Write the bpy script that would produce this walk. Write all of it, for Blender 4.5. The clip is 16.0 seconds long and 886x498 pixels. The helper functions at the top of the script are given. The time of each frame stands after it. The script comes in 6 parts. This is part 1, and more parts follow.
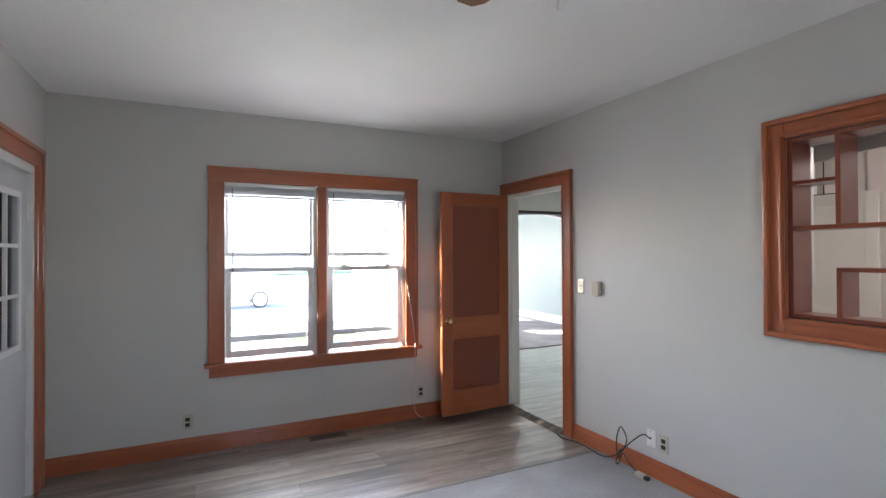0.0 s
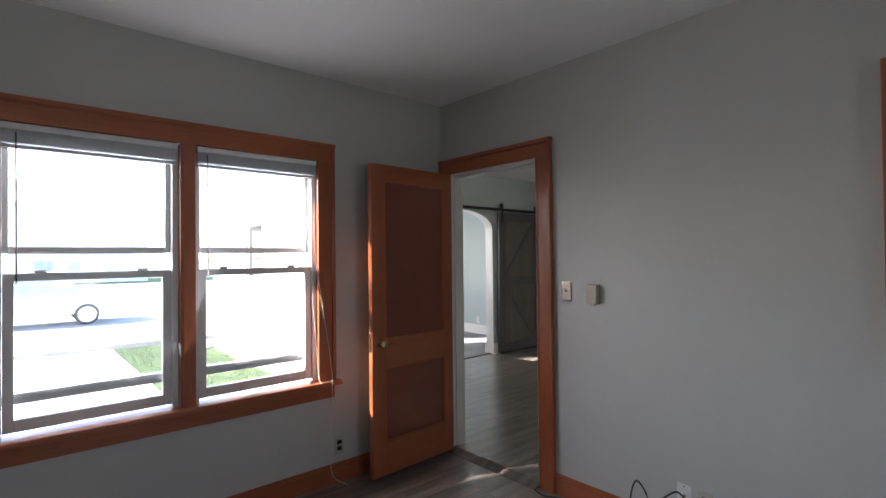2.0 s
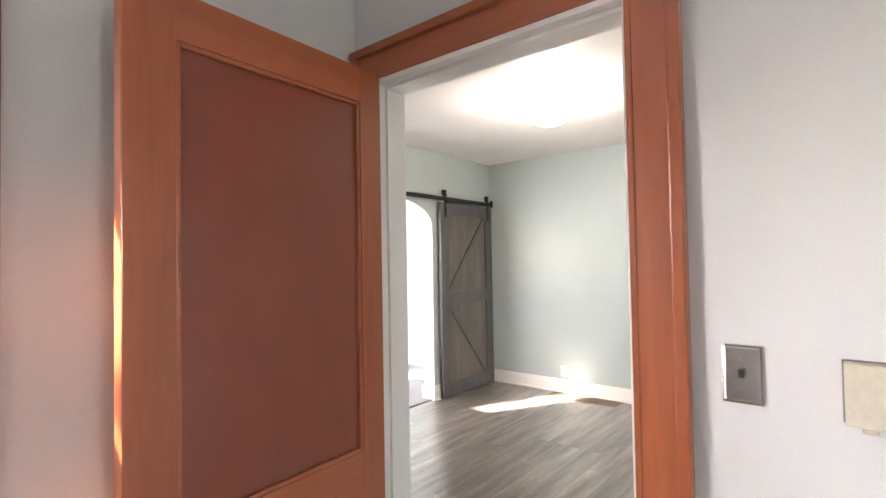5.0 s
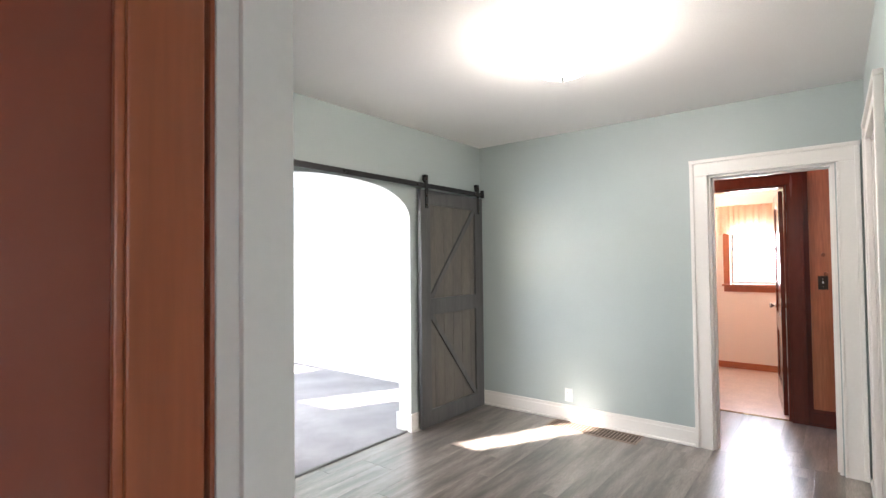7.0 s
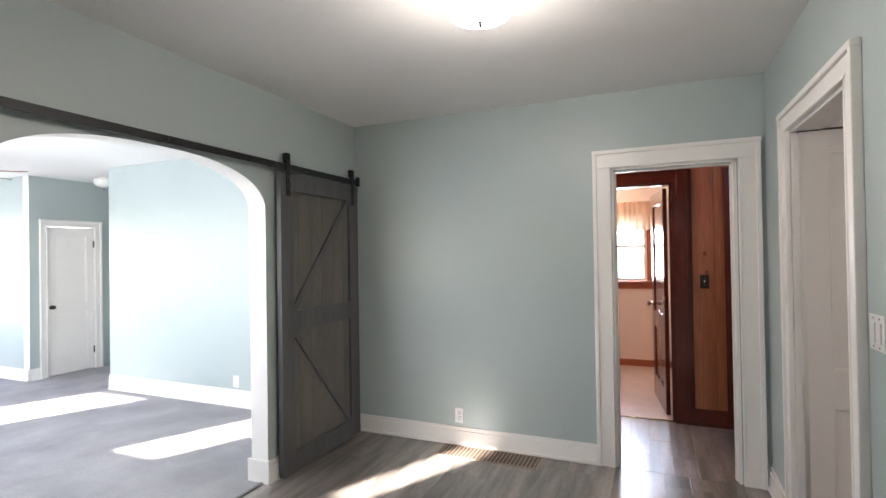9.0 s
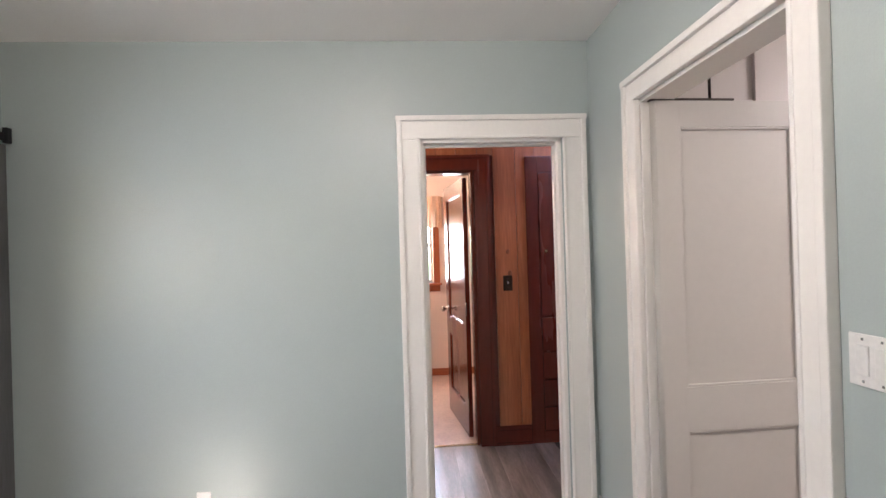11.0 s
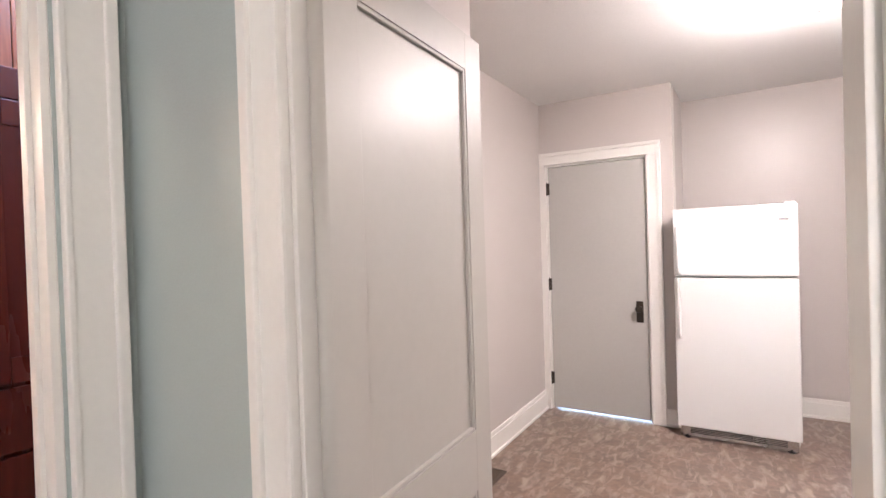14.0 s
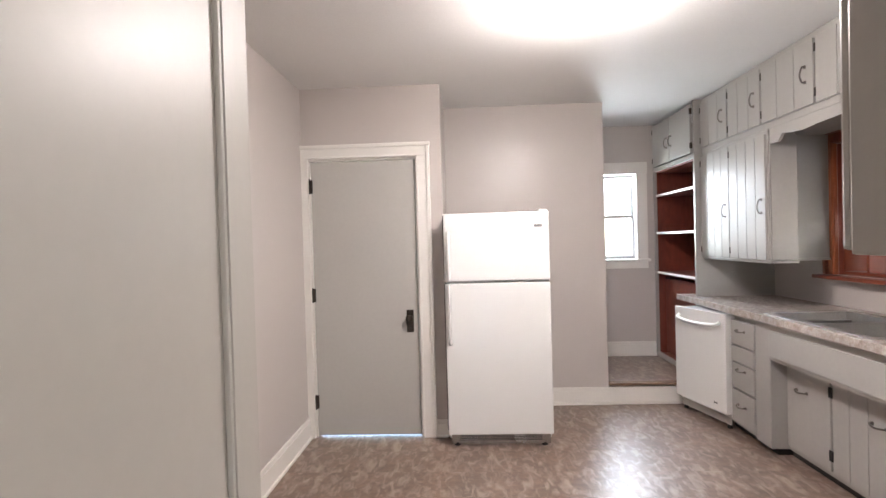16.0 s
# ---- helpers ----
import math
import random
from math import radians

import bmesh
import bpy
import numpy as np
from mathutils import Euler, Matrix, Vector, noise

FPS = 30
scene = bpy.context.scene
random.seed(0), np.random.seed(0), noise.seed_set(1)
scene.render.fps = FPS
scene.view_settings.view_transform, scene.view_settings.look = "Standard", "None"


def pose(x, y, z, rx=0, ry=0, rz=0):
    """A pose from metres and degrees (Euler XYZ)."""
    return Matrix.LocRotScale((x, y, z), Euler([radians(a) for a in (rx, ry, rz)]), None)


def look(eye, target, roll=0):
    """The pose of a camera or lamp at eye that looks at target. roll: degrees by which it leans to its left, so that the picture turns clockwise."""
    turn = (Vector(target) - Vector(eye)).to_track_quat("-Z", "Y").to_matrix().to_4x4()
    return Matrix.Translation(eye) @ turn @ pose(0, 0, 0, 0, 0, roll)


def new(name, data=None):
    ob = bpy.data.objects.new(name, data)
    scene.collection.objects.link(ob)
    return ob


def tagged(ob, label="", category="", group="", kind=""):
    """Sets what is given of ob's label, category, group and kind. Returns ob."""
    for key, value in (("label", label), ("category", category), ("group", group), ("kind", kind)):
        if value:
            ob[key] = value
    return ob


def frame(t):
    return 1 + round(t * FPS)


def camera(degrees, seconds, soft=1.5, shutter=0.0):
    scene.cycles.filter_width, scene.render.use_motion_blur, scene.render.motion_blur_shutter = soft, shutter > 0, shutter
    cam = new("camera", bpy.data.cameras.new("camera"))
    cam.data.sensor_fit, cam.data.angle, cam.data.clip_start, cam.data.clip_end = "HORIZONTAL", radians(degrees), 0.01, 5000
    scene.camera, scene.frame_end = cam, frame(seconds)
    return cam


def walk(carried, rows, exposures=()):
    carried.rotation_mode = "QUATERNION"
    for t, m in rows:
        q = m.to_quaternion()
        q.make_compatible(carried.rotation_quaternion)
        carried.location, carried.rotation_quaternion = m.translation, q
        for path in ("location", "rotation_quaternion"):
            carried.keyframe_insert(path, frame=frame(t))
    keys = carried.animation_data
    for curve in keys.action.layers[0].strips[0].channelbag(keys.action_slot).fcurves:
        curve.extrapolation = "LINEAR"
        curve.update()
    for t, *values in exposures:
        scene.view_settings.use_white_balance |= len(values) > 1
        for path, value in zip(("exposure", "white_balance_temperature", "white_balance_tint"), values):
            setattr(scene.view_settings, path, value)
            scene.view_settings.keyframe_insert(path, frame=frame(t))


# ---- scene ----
cam = camera(83.8, 16.0)
PATH = [
    (0, (0.395, -0.07, 1.468), (1.271, 1.728, 1.487), -0.3),
    (0.5, (0.421, 0.239, 1.452), (1.415, 1.974, 1.472), -0.4),
    (1, (0.478, 0.551, 1.453), (1.569, 2.228, 1.47), -0.5),
    (1.5, (0.509, 0.887, 1.459), (1.723, 2.476, 1.479), -0.6),
    (2, (0.588, 1.235, 1.421), (1.906, 2.739, 1.451), -0.6),
    (2.5, (0.748, 1.566, 1.403), (2.119, 3.021, 1.446), -0.7),
    (3, (0.916, 1.888, 1.415), (2.337, 3.294, 1.463), -0.6),
    (3.5, (1.156, 2.167, 1.417), (2.621, 3.527, 1.464), -0.8),
    (4, (1.423, 2.411, 1.418), (2.924, 3.732, 1.463), -0.8),
    (4.5, (1.677, 2.647, 1.428), (3.213, 3.926, 1.477), -0.8),
    (5, (1.974, 2.808, 1.437), (3.517, 4.081, 1.486), -1.0),
    (7.5, (2.851, 3.468, 1.433), (4.440, 4.682, 1.486), -0.3),
    (8, (2.954, 3.590, 1.460), (4.624, 4.691, 1.4995), -0.6),
    (8.3, (3.053, 3.655, 1.487), (4.782, 4.66, 1.506), -0.6),
    (8.5, (3.131, 3.749, 1.5), (4.901, 4.681, 1.516), -1.0),
    (9, (3.323, 3.825, 1.488), (5.165, 4.602, 1.507), -0.9),
    (9.2, (3.405, 3.846, 1.476), (5.272, 4.563, 1.495), -0.9),
    (11.5, (4.607, 4.163, 1.479), (6.556, 3.715, 1.481), -1.9),
    (12, (4.864, 4.163, 1.467), (6.709, 3.392, 1.467), -2.0),
    (12.5, (5.075, 4.126, 1.46), (6.784, 3.087, 1.458), -2.0),
    (13, (5.297, 4.037, 1.453), (6.809, 2.728, 1.447), -2.0),
    (13.2, (5.37, 3.974, 1.462), (6.794, 2.57, 1.447), -1.8),
    (13.5, (5.472, 3.925, 1.442), (6.753, 2.389, 1.428), -1.9),
    (14, (5.623, 3.807, 1.445), (6.67, 2.103, 1.421), -1.8),
    (14.5, (5.741, 3.692, 1.443), (6.552, 1.864, 1.42), -1.8),
    (15, (5.835, 3.587, 1.438), (6.382, 1.663, 1.41), -1.7),
    (15.5, (5.879, 3.481, 1.424), (6.19, 1.505, 1.398), -1.7),
    (16, (5.902, 3.366, 1.439), (6.002, 1.369, 1.41), -1.6),
]
EXPOSURES = [(0, 3.6, 6300, 15), (1.5, 2.7, 6300, 16), (3.5, 2.62, 6300, 14), (4.4, 4.1, 6350, 15), (5.0, 4.75, 6650, 19), (7.5, 4.2, 6200, 15), (9, 3.68, 6200, 15), (12.5, 4.3, 6400, 21), (14.2, 4.15, 6400, 19), (15.2, 4.0, 6350, 16), (16, 3.88, 6350, 14)]
walk(cam, [(t, look(eye, target, roll)) for t, eye, target, roll in PATH], EXPOSURES)

# ---- light ----
world = bpy.data.worlds.new("sky")
scene.world = world
world.use_nodes = True
wn = world.node_tree
sky = wn.nodes.new("ShaderNodeTexSky")
sky.sky_type, sky.sun_disc = "NISHITA", False
SUN_EL, SUN_FROM = radians(33), Vector((-0.88, 0.47, 0)).normalized()
sky.sun_elevation, sky.sun_rotation = SUN_EL, math.atan2(SUN_FROM.x, SUN_FROM.y)
wn.nodes["Background"].inputs["Strength"].default_value = 0.15
wn.links.new(sky.outputs["Color"], wn.nodes["Background"].inputs["Color"])


def lamp(name, kind, energy, m, color=(1, 1, 1), **settings):
    data = bpy.data.lights.new(name, kind)
    data.energy, data.color = energy, color
    ob = new(name, data)
    ob.matrix_world = m
    if "size" in settings:
        data.shape, data.size, data.size_y = "RECTANGLE", settings["size"][0], settings["size"][1]
    if "angle" in settings:
        data.angle = settings["angle"]
    if "radius" in settings:
        data.shadow_soft_size = settings["radius"]
    return ob


sun_way = SUN_FROM * math.cos(SUN_EL) + Vector((0, 0, math.sin(SUN_EL)))
lamp("sun", "SUN", 5.0, look(sun_way * 30, (0, 0, 0)), (1, 0.93, 0.82), angle=radians(1.8))
DAY = (0.93, 0.97, 1.0)
lamp("window_light_den", "AREA", 1.5, look((1.30, 4.30, 1.30), (0.0, 2.9, 2.1)), DAY, size=(1.5, 1.2))
lamp("window_sky_den", "AREA", 17, look((1.0, 5.3, 2.3), (1.25, 3.6, 0.8)), DAY, size=(1.7, 1.2))
# Light of an unseen window, added to brighten the den's north side.
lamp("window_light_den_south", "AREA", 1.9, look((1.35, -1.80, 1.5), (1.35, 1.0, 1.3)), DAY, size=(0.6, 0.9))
lamp("window_light_living", "AREA", 10.5, look((4.22, 8.2, 1.45), (7, 8.2, 1.0)), DAY, size=(3.2, 1.2))
# Added light behind an unseen north opening, brightens the living room.
lamp("window_light_living_north", "AREA", 1.5, look((5.6, 12.9, 1.45), (5.6, 10, 1.0)), DAY, size=(1.8, 1.4))
lamp("window_light_bath", "AREA", 1.6, look((10.28, 4.2, 1.45), (9, 4.1, 1.2)), DAY, size=(0.42, 0.7))
lamp("window_light_alcove", "AREA", 6.5, look((4.30, -2.40, 1.80), (4.6, -0.6, 0.95)), (0.84, 0.93, 1.0), size=(0.6, 0.9))
lamp("lamp_dining", "POINT", 1.5, pose(5.14, 4.42, 2.43), (1, 0.9, 0.79), radius=0.12)
lamp("lamp_kitchen", "POINT", 2.8, pose(5.33, 1.05, 2.38), (1, 0.91, 0.85), radius=0.13)
lamp("lamp_kitchen_down", "AREA", 2.2, look((5.33, 1.05, 2.40), (5.33, 1.0501, 0)), (1, 0.92, 0.87), size=(0.28, 0.28))
lamp("lamp_bath", "POINT", 3, pose(9.3, 4.5, 2.25), (1, 0.79, 0.56), radius=0.1)
lamp("lamp_hall", "POINT", 1.2, pose(7.5, 4.75, 2.44), (1, 0.82, 0.6), radius=0.1)

# ---- materials ----


def surface(name, color, rough=0.5, other=None, scale=2.0, grain=60.0, vary=0.12, bump=0.1, metal=0.0, stretch=(1, 1, 1),
            per_piece=0.0, coat=0.0, spec=0.5, fine=0.06, rvar=0.08, coat_rough=0.12):
    """A surface with broad stains, fine grain, relief and, for pieces, a shade of their own."""
    m = bpy.data.materials.new(name)
    m.use_nodes = True
    n, l = m.node_tree.nodes, m.node_tree.links
    b = n["Principled BSDF"]
    co = n.new("ShaderNodeTexCoord")
    mp = n.new("ShaderNodeMapping")
    mp.inputs["Scale"].default_value = stretch
    l.new(co.outputs["Object"], mp.inputs["Vector"])
    vec = mp.outputs["Vector"]
    info = n.new("ShaderNodeObjectInfo")
    if per_piece:
        add = n.new("ShaderNodeVectorMath")
        add.operation = "ADD"
        sc = n.new("ShaderNodeVectorMath")
        sc.operation = "SCALE"
        sc.inputs[0].default_value = (31, 17, 23)
        l.new(info.outputs["Random"], sc.inputs["Scale"])
        l.new(vec, add.inputs[0])
        l.new(sc.outputs["Vector"], add.inputs[1])
        vec = add.outputs["Vector"]
    broad = n.new("ShaderNodeTexNoise")
    broad.inputs["Scale"].default_value, broad.inputs["Detail"].default_value = scale, 5
    fin = n.new("ShaderNodeTexNoise")
    fin.inputs["Scale"].default_value, fin.inputs["Detail"].default_value = grain, 3
    l.new(vec, broad.inputs["Vector"])
    l.new(vec, fin.inputs["Vector"])
    ramp = n.new("ShaderNodeValToRGB")
    ramp.color_ramp.elements[0].position, ramp.color_ramp.elements[1].position = 0.32, 0.68
    o = other or tuple(c * (1 - vary) for c in color)
    ramp.color_ramp.elements[0].color, ramp.color_ramp.elements[1].color = (*o, 1), (*color, 1)
    l.new(broad.outputs["Fac"], ramp.inputs["Fac"])
    mul = n.new("ShaderNodeMix")
    mul.data_type, mul.blend_type = "RGBA", "MULTIPLY"
    mul.inputs["Factor"].default_value = 1
    g = n.new("ShaderNodeMapRange")
    g.inputs["From Min"].default_value, g.inputs["From Max"].default_value = 0.3, 0.7
    g.inputs["To Min"].default_value, g.inputs["To Max"].default_value = 1 - fine, 1 + fine
    l.new(fin.outputs["Fac"], g.inputs["Value"])
    l.new(ramp.outputs["Color"], mul.inputs["A"])
    last = g.outputs["Result"]
    if per_piece:
        pr = n.new("ShaderNodeMapRange")
        pr.inputs["To Min"].default_value, pr.inputs["To Max"].default_value = 1 - per_piece, 1 + per_piece
        l.new(info.outputs["Random"], pr.inputs["Value"])
        mm = n.new("ShaderNodeMath")
        mm.operation = "MULTIPLY"
        l.new(last, mm.inputs[0])
        l.new(pr.outputs["Result"], mm.inputs[1])
        last = mm.outputs["Value"]
    l.new(last, mul.inputs["B"])
    l.new(mul.outputs["Result"], b.inputs["Base Color"])
    rr = n.new("ShaderNodeMapRange")
    rr.inputs["To Min"].default_value, rr.inputs["To Max"].default_value = max(rough - rvar, 0.02), min(rough + rvar, 1)
    l.new(broad.outputs["Fac"], rr.inputs["Value"])
    l.new(rr.outputs["Result"], b.inputs["Roughness"])
    b.inputs["Metallic"].default_value = metal
    b.inputs["Specular IOR Level"].default_value = spec
    if coat:
        b.inputs["Coat Weight"].default_value, b.inputs["Coat Roughness"].default_value = coat, coat_rough
    if bump:
        bp = n.new("ShaderNodeBump")
        bp.inputs["Strength"].default_value, bp.inputs["Distance"].default_value = bump, 0.004
        l.new(fin.outputs["Fac"], bp.inputs["Height"])
        l.new(bp.outputs["Normal"], b.inputs["Normal"])
    return m


def glow(name, color, strength):
    m = bpy.data.materials.new(name)
    m.use_nodes = True
    b = m.node_tree.nodes["Principled BSDF"]
    b.inputs["Base Color"].default_value = (0.85, 0.85, 0.82, 1)
    b.inputs["Emission Color"].default_value, b.inputs["Emission Strength"].default_value = (*color, 1), strength
    return m


def clear(name, rough=0.0):
    m = bpy.data.materials.new(name)
    m.use_nodes = True
    n, l = m.node_tree.nodes, m.node_tree.links
    tr, gl, mx, fr = n.new("ShaderNodeBsdfTransparent"), n.new("ShaderNodeBsdfGlossy"), n.new("ShaderNodeMixShader"), n.new("ShaderNodeFresnel")
    gl.inputs["Roughness"].default_value = rough
    fr.inputs["IOR"].default_value = 1.3
    l.new(fr.outputs["Fac"], mx.inputs["Fac"])
    l.new(tr.outputs["BSDF"], mx.inputs[1])
    l.new(gl.outputs["BSDF"], mx.inputs[2])
    l.new(mx.outputs["Shader"], n["Material Output"].inputs["Surface"])
    return m


M_GREY = surface("grey_wall_paint", (0.51, 0.503, 0.48), 0.55, scale=1.3, grain=180, vary=0.05, bump=0.12, fine=0.02)
M_AQUA = surface("aqua_wall_paint", (0.385, 0.44, 0.425), 0.42, scale=1.3, grain=180, vary=0.05, bump=0.12, fine=0.02)
M_GREIGE = surface("greige_wall_paint", (0.53, 0.485, 0.455), 0.36, scale=1.3, grain=180, vary=0.05, bump=0.12, fine=0.02)
M_PINKWALL = surface("cream_pink_wall_paint", (0.68, 0.555, 0.50), 0.5, scale=1.3, grain=180, vary=0.06, bump=0.12, fine=0.02)
M_CEIL = surface("white_ceiling_paint", (0.78, 0.775, 0.76), 0.7, scale=1.2, grain=140, vary=0.05, bump=0.2, fine=0.03)
M_WHITE = surface("white_trim_paint", (0.76, 0.735, 0.69), 0.34, scale=1.2, grain=50, vary=0.03, bump=0.06, fine=0.015, rvar=0.03)
M_DOORPAINT = surface("warm_grey_door_paint", (0.45, 0.425, 0.385), 0.46, scale=0.8, grain=40, vary=0.03, bump=0.06, fine=0.012, rvar=0.02, spec=0.35, coat=0.12, coat_rough=0.3)
M_BACKDOOR = surface("grey_flat_door_paint", (0.45, 0.435, 0.405), 0.4, scale=1, grain=40, vary=0.05, bump=0.06, fine=0.015, rvar=0.03)
M_CAB = surface("grey_cabinet_paint", (0.37, 0.355, 0.33), 0.33, scale=1.2, grain=40, vary=0.05, bump=0.08, fine=0.02, rvar=0.04)
M_WOOD = surface("orange_fir_varnish", (0.36, 0.100, 0.036), 0.34, (0.29, 0.076, 0.027), 1.6, 14, stretch=(2, 2, 2), bump=0.06, fine=0.08, coat=0.3)
M_WOODV = surface("orange_fir_varnish_upright", (0.36, 0.100, 0.036), 0.34, (0.29, 0.076, 0.027), 2.2, 16, stretch=(5, 5, 0.35), bump=0.06, fine=0.08, coat=0.3)
M_WOODX = surface("orange_fir_varnish_level", (0.36, 0.100, 0.036), 0.34, (0.29, 0.076, 0.027), 2.2, 16, stretch=(0.35, 5, 5), bump=0.06, fine=0.08, coat=0.3)
M_WOODY = surface("orange_fir_varnish_cross", (0.36, 0.100, 0.036), 0.34, (0.29, 0.076, 0.027), 2.2, 16, stretch=(5, 0.35, 5), bump=0.06, fine=0.08, coat=0.3)
M_PANEL = surface("red_brown_door_panel", (0.225, 0.052, 0.025), 0.3, (0.18, 0.041, 0.02), 1.2, 8, stretch=(1.5, 1.5, 0.6), bump=0.04, fine=0.05, coat=0.35, rvar=0.03)
M_REDWOOD = surface("dark_red_stained_wood", (0.105, 0.019, 0.012), 0.25, (0.08, 0.014, 0.009), 1.5, 12, stretch=(3, 3, 0.5), bump=0.03, fine=0.08, coat=0.5)
M_SHELFRED = surface("red_painted_shelf_inside", (0.19, 0.042, 0.024), 0.5, (0.14, 0.03, 0.018), 2, 14, stretch=(2, 2, 0.8), bump=0.08, fine=0.15)
M_PINE = surface("knotty_pine_board", (0.35, 0.132, 0.06), 0.35, (0.26, 0.09, 0.04), 1.7, 12, stretch=(7, 7, 0.5), bump=0.06, per_piece=0.15, fine=0.16, coat=0.3)
M_KNOT = surface("pine_knot", (0.23, 0.082, 0.037), 0.4, scale=30, grain=90, vary=0.4)
M_BARN = surface("grey_weathered_boards", (0.122, 0.107, 0.088), 0.55, (0.073, 0.067, 0.059), 2.6, 20, stretch=(2.5, 2.5, 0.6), bump=0.2, per_piece=0.07, fine=0.12)
M_BARNF = surface("dark_grey_stained_frame", (0.085, 0.085, 0.082), 0.5, (0.055, 0.056, 0.056), 2.4, 20, stretch=(5, 5, 0.4), bump=0.2, fine=0.15)
M_BLACK = surface("black_steel", (0.02, 0.02, 0.021), 0.45, scale=6, grain=90, vary=0.3, metal=0.4, bump=0.1)
M_DARKMETAL = surface("dark_bronze", (0.06, 0.048, 0.038), 0.35, scale=8, grain=90, vary=0.3, metal=0.8)
M_STEEL = surface("brushed_steel", (0.55, 0.54, 0.52), 0.25, scale=8, grain=120, vary=0.12, metal=1)
M_SINK = surface("satin_sink_steel", (0.62, 0.61, 0.59), 0.42, scale=8, grain=120, vary=0.1, metal=1)
M_BRASS = surface("worn_brass", (0.55, 0.42, 0.24), 0.25, scale=9, grain=90, vary=0.25, metal=1)
M_PLASTIC = surface("white_plastic", (0.72, 0.71, 0.68), 0.3, scale=6, grain=60, vary=0.05, bump=0)
M_IVORY = surface("ivory_plastic", (0.47, 0.435, 0.36), 0.35, scale=6, grain=60, vary=0.07, bump=0)
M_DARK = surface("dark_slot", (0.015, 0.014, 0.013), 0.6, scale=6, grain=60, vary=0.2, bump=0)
M_ENAMEL = surface("white_appliance_enamel", (0.75, 0.75, 0.735), 0.25, scale=2, grain=220, vary=0.01, bump=0.03, fine=0.01, coat=0.3, rvar=0.02)
M_RUBBER = surface("black_cable_rubber", (0.018, 0.018, 0.018), 0.45, scale=9, grain=90, vary=0.2, bump=0)
M_VINYL = surface("white_vinyl_window", (0.70, 0.70, 0.70), 0.35, scale=5, grain=70, vary=0.06, bump=0.03, fine=0.02)
M_STEELDOOR = surface("pale_grey_door_paint", (0.47, 0.50, 0.52), 0.4, scale=1, grain=50, vary=0.04, bump=0.05, fine=0.02, rvar=0.03)
M_GLASS = clear("window_glass")
M_CARPET = surface("grey_carpet", (0.33, 0.33, 0.335), 0.95, (0.25, 0.25, 0.257), 2.2, 220, bump=0.9, fine=0.3, spec=0.1)
M_PLANK = surface("grey_brown_vinyl_plank", (0.265, 0.231, 0.2), 0.33, (0.088, 0.074, 0.064), 1.9, 22, stretch=(0.9, 7, 7), bump=0.05, per_piece=0.22, fine=0.22, spec=0.6, coat=0.75, coat_rough=0.25)
M_JOINT = surface("dark_floor_joint", (0.06, 0.053, 0.047), 0.8, scale=5, grain=60)
M_BATHFLOOR = surface("pink_tan_vinyl_floor", (0.50, 0.37, 0.31), 0.35, (0.40, 0.29, 0.24), 7, 40, fine=0.1)
M_PLATE = surface("dull_metal_plate", (0.56, 0.52, 0.46), 0.24, scale=8, grain=120, vary=0.1, metal=1)
M_TAN = surface("beige_thermostat_plastic", (0.46, 0.41, 0.32), 0.5, scale=6, grain=80, vary=0.06, bump=0.03)
M_PEWTER = surface("pewter_pull", (0.26, 0.235, 0.215), 0.32, scale=8, grain=90, vary=0.3, metal=1)
M_CASERED = surface("dark_orange_wood", (0.30, 0.085, 0.03), 0.35, (0.20, 0.05, 0.02), 3, 24, stretch=(5, 5, 0.6), bump=0.06, fine=0.15, coat=0.3)
M_CEIL_DINING = surface("bright_ceiling_paint", (0.84, 0.83, 0.81), 0.6, scale=1.2, grain=140, vary=0.04, bump=0.2, fine=0.03)
M_CARPET_LIVING = surface("pale_grey_carpet", (0.34, 0.325, 0.335), 0.95, (0.25, 0.24, 0.25), 2.6, 220, bump=0.9, fine=0.25, spec=0.1)
M_NOSING = surface("worn_step_wood", (0.20, 0.125, 0.075), 0.5, (0.11, 0.065, 0.04), 5, 40, stretch=(1, 6, 6), bump=0.1, fine=0.2)
M_PLANK.node_tree.nodes["Principled BSDF"].inputs["Coat IOR"].default_value = 1.5
M_SEAM = surface("transition_strip", (0.17, 0.165, 0.16), 0.5, scale=5, grain=60)
M_CURTAIN = surface("peach_gauze", (0.70, 0.46, 0.33), 0.85, scale=5, grain=120, vary=0.15)
def gauze(m):
    """Lets light through a thin cloth."""
    n, l = m.node_tree.nodes, m.node_tree.links
    tr, mx = n.new("ShaderNodeBsdfTranslucent"), n.new("ShaderNodeMixShader")
    tr.inputs["Color"].default_value = (0.74, 0.53, 0.40, 1)
    mx.inputs["Fac"].default_value = 0.35
    l.new(n["Principled BSDF"].outputs["BSDF"], mx.inputs[1])
    l.new(tr.outputs["BSDF"], mx.inputs[2])
    l.new(mx.outputs["Shader"], n["Material Output"].inputs["Surface"])


gauze(M_CURTAIN)
M_BLIND = surface("grey_white_blind_slats", (0.62, 0.63, 0.66), 0.5, scale=6, grain=60, vary=0.06)
M_CORD = surface("white_cord", (0.65, 0.64, 0.62), 0.7, scale=9, grain=60)


